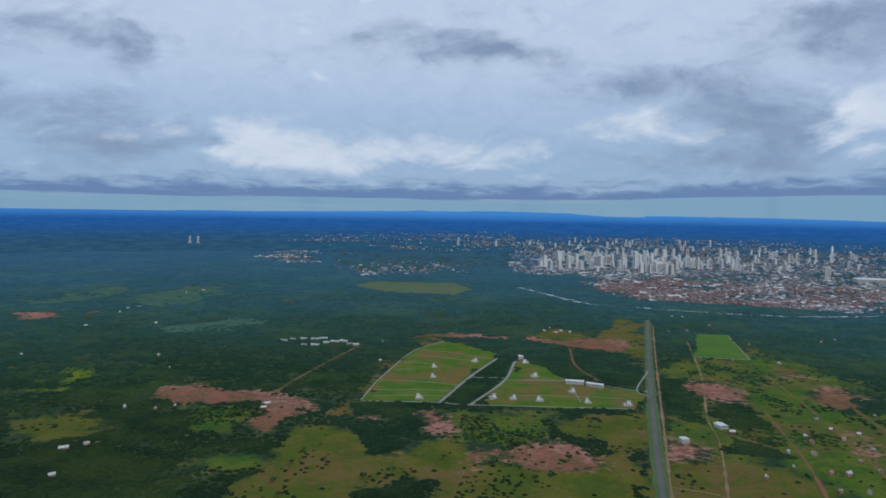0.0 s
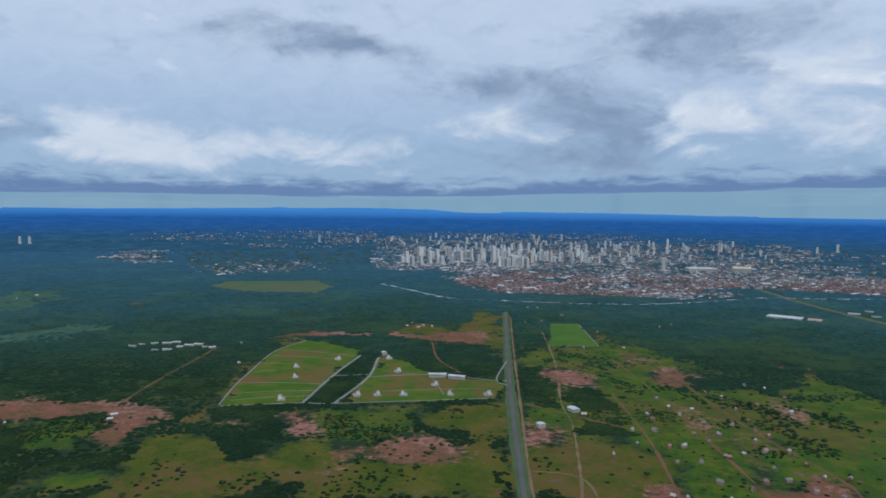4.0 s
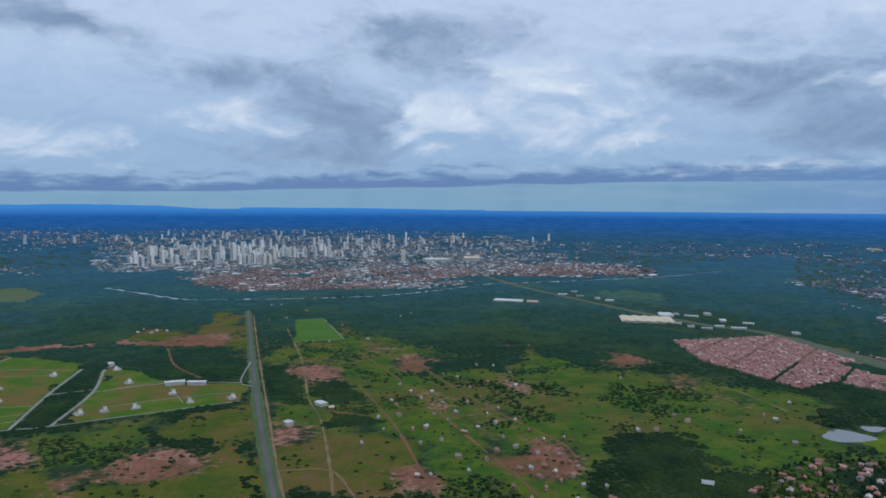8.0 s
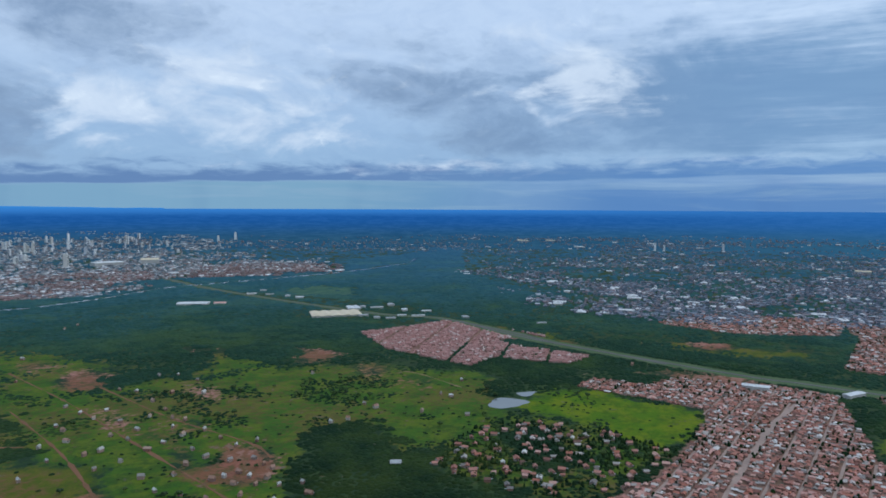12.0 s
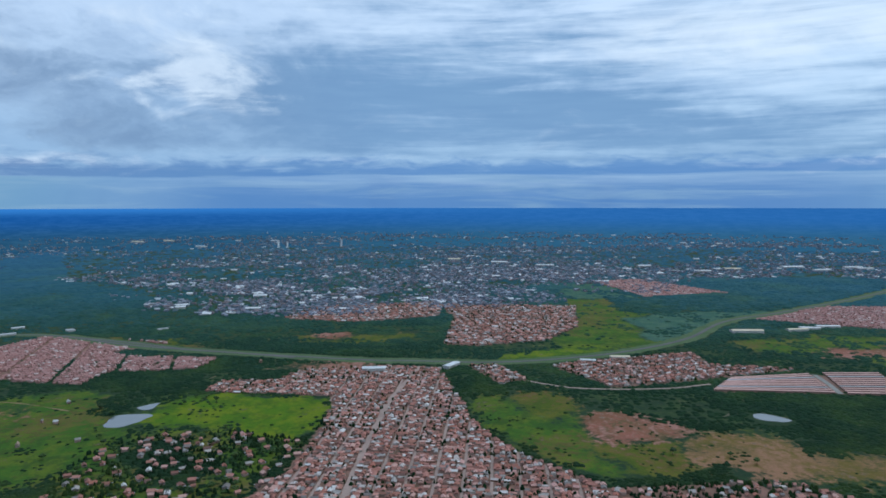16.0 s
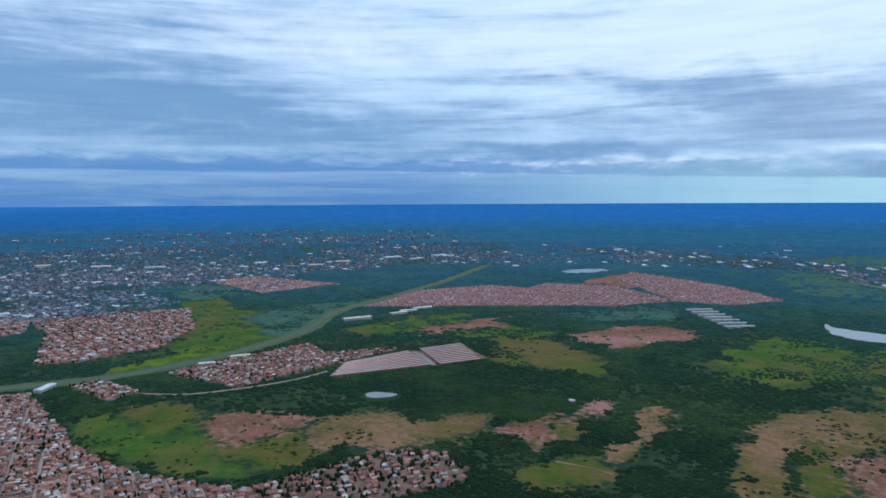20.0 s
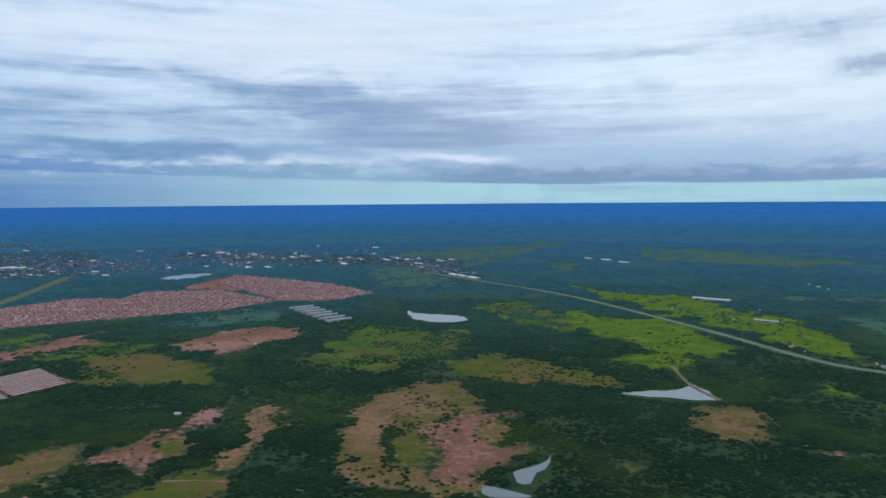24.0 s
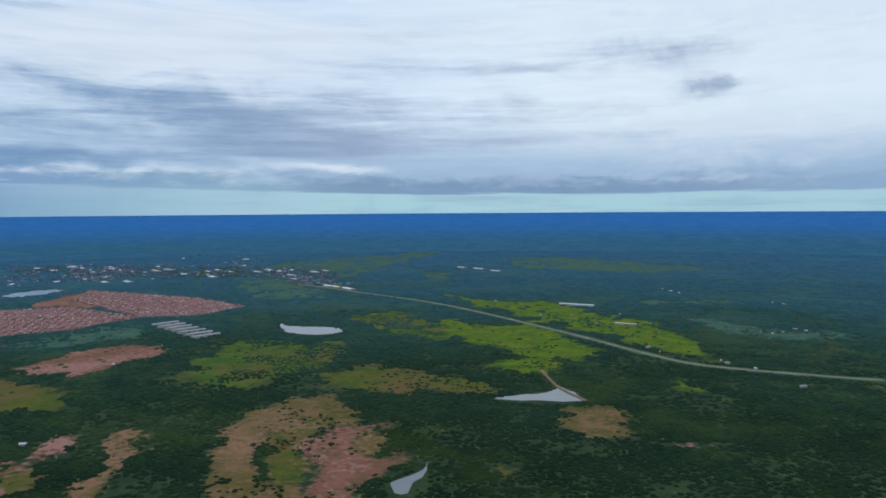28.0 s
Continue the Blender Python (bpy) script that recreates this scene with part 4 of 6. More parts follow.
pool("pond", "muddy pond edge in bare soil", 0.25, 2, (258, -530), (241, -535), (212, -531), (244, -517))
pool("pond", "still pond reflecting grey sky", 0.25, 4, (228, -879), (169, -927), (155, -963), (119, -899))
pool("lake", "grey lake among trees", 0.25, 4, (835, -1327), (789, -1302), (699, -1313), (656, -1276), (691, -1225), (767, -1243))
pool("pond", "distant pale pond", 0.25, 4, (1923, -1537), (1927, -1671), (1848, -1709), (1829, -1536))


def plot(name, label, z, mat_, smooth_, *outline):
    """A level plot of ground with crisp edges, a little above the land."""
    o = smooth_line(outline, 6, True) if smooth_ else np.array(outline, float)
    bm = bmesh.new()
    top_ = [bm.verts.new((x, y, z)) for x, y in o]
    low_ = [bm.verts.new((x, y, -0.3)) for x, y in o]
    f = bm.faces.new(top_)
    f.normal_update()
    if f.normal.z < 0:
        f.normal_flip()
    for i in range(len(o)):
        bm.faces.new((top_[i], top_[i - 1], low_[i - 1], low_[i]))
    bmesh.ops.triangulate(bm, faces=[f])
    me = bpy.data.meshes.new(name)
    bm.to_mesh(me)
    bm.free()
    me.materials.append(mat_)
    return tagged(new(name, me), label, "field", kind="structure")


PALE_EDGES = []
plot("lawn", "terraced green lots of the housing estate", 0.06, lawn_mat, False, (-104, 900), (-100, 937), (-80, 1072), (-47, 1228), (5, 1317), (39, 1291), (99, 1212), (88, 1160), (42, 1041), (-5, 899), (-45, 892))
plot("lawn", "terraced green lots of the housing estate", 0.06, lawn_mat, False, (57, 907), (99, 1027), (123, 1145), (136, 1163), (166, 1138), (175, 1067), (192, 1024), (226, 986), (279, 969), (280, 939), (249, 878), (172, 875), (64, 886))
plot("field", "pale green oval clearing in the woods", 0.06, clearing_mat, True, (-293, 2253), (-245, 2403), (49, 2405), (96, 2203), (43, 2049), (-127, 2086), (-219, 2149))
plot("field", "bright green rectangular field with pale edges", 0.06, field_mat, False, (534, 1444), (596, 1437), (536, 1194), (443, 1206))
PALE_EDGES.append(((534, 1444), (565, 1440), (596, 1437)))
PALE_EDGES.append(((596, 1437), (566, 1315), (536, 1194)))
PALE_EDGES.append(((536, 1194), (489, 1200), (443, 1206)))

WAYS = []


def ribbon(name, label, category, width, z, mat_, *points, edge=0.0):
    """A road or track: a raised strip with a real edge, along a smooth line."""
    o = smooth_line(points, 10)
    t = np.gradient(o, axis=0)
    t /= np.linalg.norm(t, axis=1)[:, None]
    side = np.stack([t[:, 1], -t[:, 0]], 1)
    w = width / 2 + (wobble(o[:, 0], o[:, 1], 12, edge, 5) if edge else 0.0)
    w = np.broadcast_to(w, (len(o),))[:, None]
    k = len(o)
    zz = height(np.hypot(o[:, 0], o[:, 1]))
    cols = [(-1, -0.4), (-1, z), (0, z + 0.06), (1, z), (1, -0.4)]
    v = np.concatenate([np.column_stack([o + side * w * s_, zz + h_]) for s_, h_ in cols])
    vi = np.arange(5 * k).reshape(5, k)
    q = np.stack([vi[:-1, :-1], vi[1:, :-1], vi[1:, 1:], vi[:-1, 1:]], -1).reshape(-1, 4)[:, ::-1]
    WAYS.append((o, 17.0 if name == "river" else width))
    return tagged(new(name, mesh_of(name, v, q, [mat_])), label, category, kind="structure")


ribbon("road", "straight grey two-lane road through the fields", "road", 4.8, 0.3, asphalt, (167, 480), (197, 596), (248, 790), (350, 1157), (485, 1626))
ribbon("track", "pale dirt track beside the paved road", "track", 3.2, 0.22, sand_mat, (178, 480), (205, 596), (259, 790), (362, 1158), (473, 1544), edge=1.0)
ribbon("verge", "grassy verge of the highway", "verge", 38, 0.12, verge_mat, (1281, 769), (1200, 597), (1148, 415), (1097, 166), (1094, 94), (1088, -49), (1132, -191), (1200, -303), (1302, -415), (1486, -548), (1626, -736), (1896, -1065), (2296, -1482), edge=4)
ribbon("verge", "grassy verge of the highway", "verge", 28, 0.12, verge_mat, (1530, 2245), (1378, 1736), (1320, 1433), (1277, 1139), (1263, 956), (1288, 825), (1228, 627), (1173, 497), (1143, 389), (1111, 283), edge=4)
ribbon("road", "grey highway with grassy verges", "road", 8, 0.35, asphalt, (1281, 769), (1200, 597), (1148, 415), (1097, 166), (1094, 94), (1088, -49), (1132, -191), (1200, -303), (1302, -415), (1486, -548), (1626, -736), (1896, -1065), (2296, -1482))
ribbon("road", "highway running towards the river bridge", "road", 8, 0.35, asphalt, (1530, 2245), (1378, 1736), (1320, 1433), (1277, 1139), (1263, 956), (1288, 825), (1228, 627), (1173, 497), (1143, 389), (1111, 283))
ribbon("verge", "dry grass verge of the straight road", "verge", 15, 0.1, verge_mat, (167, 480), (197, 596), (248, 790), (350, 1157), (485, 1626), edge=2)
ribbon("verge", "grass verge of the country road", "verge", 22, 0.12, verge_mat, (1254, -2076), (914, -1900), (579, -1710), (220, -1397), (48, -1226), (-48, -1161), (-218, -1139), (-281, -1138), edge=3)
ribbon("road", "light grey country road between pastures", "road", 5.2, 0.3, concrete, (1254, -2076), (914, -1900), (579, -1710), (220, -1397), (48, -1226), (-48, -1161), (-218, -1139), (-281, -1138))
ribbon("road", "wide paved main street of the town", "road", 6.5, 0.22, street_mat, (1055, 74), (926, 92), (848, 102), (725, 105), (619, 106), (530, 102))
ribbon("road", "narrow grey road at the edge of the houses", "road", 4.2, 0.22, street_mat, (973, -84), (940, -136), (932, -197), (940, -277), (963, -336))
ribbon("track", "sandy dirt track", "track", 2.0, 0.12, sand_mat, (839, 633), (843, 575), (811, 483), edge=1.2)
ribbon("track", "sandy dirt track", "track", 2.0, 0.12, sand_mat, (488, 1372), (404, 1066), (331, 849), (308, 752), (257, 604), (234, 545), edge=1.2)
ribbon("track", "sandy dirt track", "track", 2.0, 0.12, sand_mat, (210, 626), (255, 600), (249, 531), edge=1.2)
ribbon("track", "sandy dirt track", "track", 2.0, 0.12, sand_mat, (485, -651), (485, -707), (428, -702), (381, -684), edge=1.2)
ribbon("track", "sandy dirt track", "track", 2.0, 0.12, sand_mat, (517, -407), (488, -425), (466, -433), edge=1.2)
ribbon("track", "red dirt track", "track", 2.8, 0.12, dirt_mat, (511, 1080), (476, 866), (438, 691), (411, 564), (390, 467), (374, 419), edge=1.5)
ribbon("track", "red dirt track", "track", 2.8, 0.12, dirt_mat, (-160, 898), (-223, 929), (-149, 1273), edge=1.5)
ribbon("track", "red dirt track", "track", 2.8, 0.12, dirt_mat, (237, 1271), (221, 1129), (235, 1026), edge=1.5)
ribbon("track", "red dirt track", "track", 2.8, 0.12, dirt_mat, (416, 879), (373, 693), (329, 557), (305, 481), edge=1.5)
ribbon("track", "red dirt track", "track", 2.8, 0.12, dirt_mat, (540, 897), (505, 693), (497, 557), (479, 502), edge=1.5)
ribbon("track", "red dirt track", "track", 2.8, 0.12, dirt_mat, (281, 846), (323, 788), (361, 737), edge=1.5)
ribbon("track", "pale dam crest beside the pond", "track", 5, 0.8, sand_mat, (201, -1057), (159, -962), (112, -901), edge=0.8)
ribbon("road", "grey street of the housing estate", "road", 4.0, 0.24, concrete, (-1, 894), (45, 1038), (95, 1170))
ribbon("road", "grey street of the housing estate", "road", 4.0, 0.24, concrete, (39, 885), (95, 1019), (123, 1145), (140, 1172))
ribbon("road", "narrow estate street with pale kerbs", "road", 2.2, 0.24, concrete, (-103, 895), (-1, 894), (39, 885), (249, 878))
ribbon("road", "narrow estate street with pale kerbs", "road", 2.2, 0.24, concrete, (42, 1034), (96, 1033))
ribbon("road", "narrow estate street with pale kerbs", "road", 2.2, 0.24, concrete, (95, 1019), (191, 1017), (279, 969), (293, 970))
ribbon("road", "narrow estate street with pale kerbs", "road", 2.2, 0.24, concrete, (330, 1094), (279, 975), (286, 939))
ribbon("road", "narrow estate street with pale kerbs", "road", 2.2, 0.24, concrete, (-104, 900), (-95, 984), (-80, 1072), (-47, 1228), (5, 1317))
tagged(ribbon("river", "slow brown-grey river between wooded banks", "river", 20, 0.2, water, (250, 2290), (316, 2117), (403, 1904), (520, 1840), (633, 1790), (854, 1724), (1055, 1739), (1263, 1800), (1388, 1800), (1598, 1753), (2002, 1703), (2252, 1712), (2479, 1750), (2693, 1847), edge=9), kind="structure")
for edge_line in PALE_EDGES:
    ribbon("track", "pale path along the field edge", "track", 1.6, 0.16, concrete, *edge_line)


def off_ways(x, y, gap):
    """True where a point lies clear of all roads."""
    ok = np.ones(x.shape, bool)
    for o, width in WAYS:
        lo, hi = o.min(0) - 30, o.max(0) + 30
        k = np.where((x > lo[0]) & (x < hi[0]) & (y > lo[1]) & (y < hi[1]))[0]
        if len(k) == 0:
            continue
        best = np.full(len(k), 1e9)
        for q in o[::1]:
            best = np.minimum(best, (x[k] - q[0]) ** 2 + (y[k] - q[1]) ** 2)
        ok[k[best < (width / 2 + gap) ** 2]] = False
    return ok


# ---- scattered pieces joined into one mesh ----


def batch(name, tv, tf, ti, x, y, z, yaw, sx, sy, sz, mats, smooth=False, pick=None):
    """Many copies of one small shape as one mesh; pick: a material for each copy."""
    tv = np.asarray(tv, float)
    c, s = np.cos(yaw)[:, None], np.sin(yaw)[:, None]
    lx, ly = tv[None, :, 0] * sx[:, None], tv[None, :, 1] * sy[:, None]
    V = np.stack([lx * c - ly * s + x[:, None], lx * s + ly * c + y[:, None], tv[None, :, 2] * sz[:, None] + z[:, None]], -1).reshape(-1, 3)
    k, nv = len(x), len(tv)
    lens = np.array([len(f) for f in tf])
    flat = np.concatenate([np.asarray(f) for f in tf])
    loops = (flat[None] + (np.arange(k) * nv)[:, None]).ravel()
    total = np.tile(lens, k)
    start = np.concatenate([[0], np.cumsum(total)[:-1]])
    me = bpy.data.meshes.new(name)
    me.vertices.add(len(V))
    me.vertices.foreach_set("co", V.astype(np.float32).ravel())
    me.loops.add(len(loops))
    me.loops.foreach_set("vertex_index", loops.astype(np.int32))
    me.polygons.add(len(total))
    me.polygons.foreach_set("loop_start", start.astype(np.int32))
    me.polygons.foreach_set("loop_total", total.astype(np.int32))
    for m in mats:
        me.materials.append(m)
    me.polygons.foreach_set("material_index", np.tile(np.asarray(ti, np.int32), k) if pick is None else np.repeat(np.asarray(pick, np.int32), len(tf)))
    me.polygons.foreach_set("use_smooth", np.full(len(total), smooth))
    me.update(calc_edges=True)
    return me


def dome(sides, seed):
    """A lumpy tree crown of unit radius, open below, as lists."""
    rng = np.random.default_rng(seed)
    vs = [(rng.uniform(-0.1, 0.1), rng.uniform(-0.1, 0.1), 1.0)]
    for r_, z_, off in ((0.6, 0.78, 0.0), (1.0, -0.08, 0.5)):
        for i in range(sides):
            a, k = 2 * math.pi * (i + off) / sides, rng.uniform(0.82, 1.16)
            vs.append((r_ * k * math.cos(a), r_ * k * math.sin(a), z_ * (k if z_ > 0 else 1)))
    fs = []
    for i in range(sides):
        j = (i + 1) % sides
        fs += [[0, 1 + i, 1 + j], [1 + i, 1 + sides + i, 1 + j], [1 + j, 1 + sides + i, 1 + sides + j]]
    return vs, fs


# gabled house: walls, and a closed roof with eaves
HOUSE_V = [(-.5, -.5, 0), (.5, -.5, 0), (.5, .5, 0), (-.5, .5, 0), (-.5, -.5, .62), (.5, -.5, .62), (.5, .5, .62), (-.5, .5, .62),
           (-.56, -.55, .6), (.56, -.55, .6), (.56, .55, .6), (-.56, .55, .6), (0, -.55, 1), (0, .55, 1)]
HOUSE_F = [(0, 1, 5, 4), (1, 2, 6, 5), (2, 3, 7, 6), (3, 0, 4, 7), (9, 10, 13, 12), (11, 8, 12, 13), (8, 9, 12), (10, 11, 13), (8, 11, 10, 9)]
HOUSE_I = [0, 0, 0, 0, 1, 1, 1, 1, 1]
# flat-roofed block with a parapet lip
BLOCK_V = [(-.5, -.5, 0), (.5, -.5, 0), (.5, .5, 0), (-.5, .5, 0), (-.5, -.5, 1), (.5, -.5, 1), (.5, .5, 1), (-.5, .5, 1), (-.44, -.44, 1), (.44, -.44, 1), (.44, .44, 1), (-.44, .44, 1), (-.44, -.44, .93), (.44, -.44, .93), (.44, .44, .93), (-.44, .44, .93)]
BLOCK_F = [(0, 1, 5, 4), (1, 2, 6, 5), (2, 3, 7, 6), (3, 0, 4, 7), (4, 5, 9, 8), (5, 6, 10, 9), (6, 7, 11, 10), (7, 4, 8, 11), (8, 9, 13, 12), (9, 10, 14, 13), (10, 11, 15, 14), (11, 8, 12, 15), (12, 13, 14, 15)]
BLOCK_I = [0] * 12 + [1]


def lots(outline, angle, along, across, street, cross, seed, jitter=0.12, loose=6.0, deep=2):
    """House places in a town: back-to-back rows with streets between, kept inside the outline."""
    rng = np.random.default_rng(seed)
    c, s = math.cos(angle), math.sin(angle)
    o = outline - outline.mean(0)
    u, v = o[:, 0] * c + o[:, 1] * s, -o[:, 0] * s + o[:, 1] * c
    us, row = [], u.min()
    n_ = 0
    while row < u.max():
        us.append(row)
        n_ += 1
        row += along + (cross if n_ % 14 == 0 else 0)
    vs, row, n_ = [], v.min(), 0
    while row < v.max():
        vs.append((row, 0))
        n_ += 1
        row += across + (street if n_ % deep == 0 else 0)
    U, V = np.meshgrid(us, [q[0] for q in vs])
    U, V = U.ravel(), V.ravel()
    U = U + rng.normal(0, jitter * along, len(U))
    V = V + rng.normal(0, jitter * across, len(V))
    m_ = outline.mean(0)
    x, y = U * c - V * s + m_[0], U * s + V * c + m_[1]
    wx, wy = x + wobble(x, y, 230, loose, 17) + wobble(x, y, 70, loose * 0.5, 18), y + wobble(x, y, 230, loose, 19)
    ok = inside(wx, wy, outline) & off_ways(x, y, across * 0.35)
    return x[ok], y[ok]


HOUSES = []  # centres of all houses, to keep trees off them


def town_stuff(name, label, x, y, yaw, size, high, mats, seed, flat=0.15):
    """Joined houses of one quarter: gabled ones and some flat-roofed ones."""
    rng = np.random.default_rng(seed)
    k = len(x)
    HOUSES.append(np.stack([x, y], 1))
    z = height(np.hypot(x, y))
    yaw = yaw + rng.choice([0, math.pi / 2], k) + rng.normal(0, 0.09, k)
    big = rng.lognormal(0, 0.16, k)
    sx, sy, sz = size * big * rng.uniform(0.65, 1.05, k), size * big * rng.uniform(0.75, 1.4, k), high * rng.uniform(0.8, 1.2, k)
    f = rng.random(k) < flat
    root = None
    for nm, sel, (tv, tf, ti) in ((name, ~f, (HOUSE_V, HOUSE_F, HOUSE_I)), (name, f, (BLOCK_V, BLOCK_F, BLOCK_I))):
        if sel.sum() == 0:
            continue
        ob = new(nm, batch(nm, tv, tf, ti, x[sel], y[sel], z[sel], yaw[sel], sx[sel], sy[sel], sz[sel], mats))
        tagged(ob, label, "houses", kind="stuff")


# ---- one house as a thing with its parts ----


def sub(name, tv, tf, mat_, scale):
    return mesh_of(name, np.asarray(tv, float) * np.asarray(scale), [list(f) for f in tf], [mat_])


def remap(faces):
    used = sorted({i for f in faces for i in f})
    return used, [[used.index(i) for i in f] for f in faces]


def gable_parts(w, l, h):
    ui, wf = remap(HOUSE_F[:4])
    ri, rf = remap(HOUSE_F[4:])
    return sub("walls", [HOUSE_V[i] for i in ui], wf, wall_one, (w, l, h)), sub("roof", [HOUSE_V[i] for i in ri], rf, roof_one, (w, l, h))


def box(bm, x0, y0, z0, x1, y1, z1):
    v = [bm.verts.new(q) for q in ((x0, y0, z0), (x1, y0, z0), (x1, y1, z0), (x0, y1, z0), (x0, y0, z1), (x1, y0, z1), (x1, y1, z1), (x0, y1, z1))]
    for f in ((3, 2, 1, 0), (4, 5, 6, 7), (0, 1, 5, 4), (1, 2, 6, 5), (2, 3, 7, 6), (3, 0, 4, 7)):
        bm.faces.new([v[i] for i in f])


def boxes(*many):
    bm = bmesh.new()
    for q in many:
        box(bm, *q)
    return bm


def house_models(name, label, sizes):
    """House patterns with walls, roof, door, windows and a lean-to; the first of each is moved into place later."""
    out = []
    for w, l, h in sizes:
        root = tagged(new(name), label, "house")
        a, r = gable_parts(w, l, h)
        part("wall_shell", a, None, root)
        part("roof", r, None, root)
        part("door", boxes((-0.5, l / 2 - 0.02, 0.0, 0.5, l / 2 + 0.06, 2.05)), bark, root)
        for s_ in (-1, 1):
            part("window", boxes((s_ * w * 0.3 - 0.6, l / 2 - 0.02, 1.0, s_ * w * 0.3 + 0.6, l / 2 + 0.05, 2.0)), glass_dark, root)
        part("lean_to", boxes((w * 0.2, -l / 2 - 2.2, 2.0, w * 0.5, -l / 2, 2.18)), grey_roof, root, "grey sheet lean-to roof")
        out.append(root)
    return out


def set_out(models, spots, yaw, seed, group, spread=0.0, sizes=(0.85, 1.15)):
    rng = random.Random(seed)
    first = set()
    for x, y in spots:
        k = rng.randrange(len(models))
        m_ = pose(x, y, float(height(math.hypot(x, y))), 0, 0, math.degrees(yaw) + rng.choice((0, 90, 180, 270)) + rng.uniform(-spread, spread))
        if k in first:
            ob = copy_thing(models[k], m_)
        else:
            ob = models[k]
            ob.matrix_basis = m_
            first.add(k)
        f = rng.uniform(*sizes)
        ob.scale = (f, f * rng.uniform(0.9, 1.1), rng.uniform(0.9, 1.1))
        tagged(ob, group=group)
    HOUSES.append(np.array(spots, float))


# ---- the near town on its street grid ----
near_models = house_models("house", "small one-storey house with a low tiled roof", [(4.6, 5.4, 3.4), (5.0, 6.2, 3.5), (4.2, 5.0, 3.2), (5.4, 5.2, 3.6), (4.4, 6.8, 3.4)])
bx, by = lots(town_b, -0.04, 5.3, 5.3, 4.6, 4.0, 21, 0.2, 6.0, 4)
cx, cy = lots(town_c, -0.30, 7.2, 8.0, 5.0, 5.0, 22, 0.25)
allx, ally = np.concatenate([bx, cx]), np.concatenate([by, cy])
close = np.argsort(np.hypot(allx, ally) + 0.0)
keep = close[:260]
set_out(near_models, [(float(allx[i]), float(ally[i])) for i in keep], -0.04, 5, "houses of the near town", 3, (0.74, 1.0))
rest = close[260:]
rng = np.random.default_rng(30)
rest = rest[rng.random(len(rest)) < 0.93]
town_stuff("town_houses", "closely built one-storey houses with clay and pale roofs", allx[rest], ally[rest], -0.04, 4.7, 3.1, [wall_mix, roof_clay], 31, 0.1)
# streets of the near town, one behind every second row
cs, sn = math.cos(-0.04), math.sin(-0.04)
mid_b = town_b.mean(0)
vb = -(town_b[:, 0] - mid_b[0]) * sn + (town_b[:, 1] - mid_b[1]) * cs
for row in np.arange(vb.min() + 20.9, vb.max(), 25.8):
    u = np.arange(-400, 400, 8.0)
    line = np.stack([u * cs - row * sn + mid_b[0], u * sn + row * cs + mid_b[1]], 1)
    ok = inside(line[:, 0], line[:, 1], town_b)
    run = []
    for q, good in zip(line.tolist() + [(0, 0)], ok.tolist() + [False]):
        if good:
            run.append(tuple(q))
        elif run:
            if len(run) > 8:
                ribbon("road", "dusty side street between houses", "street", 2.9, 0.14, street_mat, *run[::4])
            run = []

# loose houses among trees beside the near town
yx, yy = lots(yards, 0.5, 11.5, 12.5, 5, 6, 23, 0.35)
k = np.random.default_rng(24).random(len(yx)) < 0.62
yard_models = house_models("cottage", "small cottage with a weathered roof among trees", [(5.2, 6.5, 3.8), (6, 7.5, 4.0), (4.8, 6, 3.6)])
set_out(yard_models, list(zip(yx[k].tolist(), yy[k].tolist()))[:230], 0.5, 6, "cottages among the trees", 20, (0.72, 0.98))

# ---- other quarters ----
for nm, outline, ang, al, ac, st, size, mats, seed in (
        ("estate_houses", town_a, -1.25, 5.0, 5.4, 4, 4.6, [wall_pink, roof_pink], 41),
        ("town_houses", town_d, -0.6, 5.4, 6.0, 4, 4.9, [wall_mix, roof_clay], 42),
        ("town_houses", town_e, -1.2, 5.4, 6.0, 4, 4.9, [wall_mix, roof_clay], 43),
        ("town_houses", town_g, 0.2, 6.4, 7.0, 4.5, 5.8, [wall_mix, roof_clay], 44),
        ("town_houses", town_h, 0.3, 6.6, 7.4, 4.5, 6, [wall_mix, roof_clay], 45),
        ("town_houses", town_i, -0.9, 6.6, 7.4, 4.5, 6, [wall_pink, roof_pink], 46),
        ("estate_houses", town_j, -0.95, 5.8, 6.6, 4, 5.2, [wall_pink, roof_pink], 47),
        ("estate_houses", town_k, -0.55, 5.8, 6.6, 4, 5.2, [wall_pink, roof_pink], 48)):
    x, y = lots(outline, ang, al, ac, st, 7, seed, 0.10 if mats[1] == roof_pink else 0.25)
    k = np.random.default_rng(seed).random(len(x)) < 0.92
    town_stuff(nm, "dense rows of small houses with reddish clay roofs", x[k], y[k], ang, size, 3.6, mats, seed, 0.03 if mats[1] == roof_pink else 0.12)

# ---- the city ----


def far_place(az, down):
    """Where a bearing and an angle below the horizon meet the land, and how much smaller things there are built."""
    level = EYE / np.tan(np.radians(down))
    r = np.where(level <= R0, level, R0 + (-np.tan(np.radians(down)) - E0) / (E1 - E0) * (R1 - R0))
    a = np.radians(az)
    return r * np.sin(a), r * np.cos(a), np.minimum(1.0, r / level)


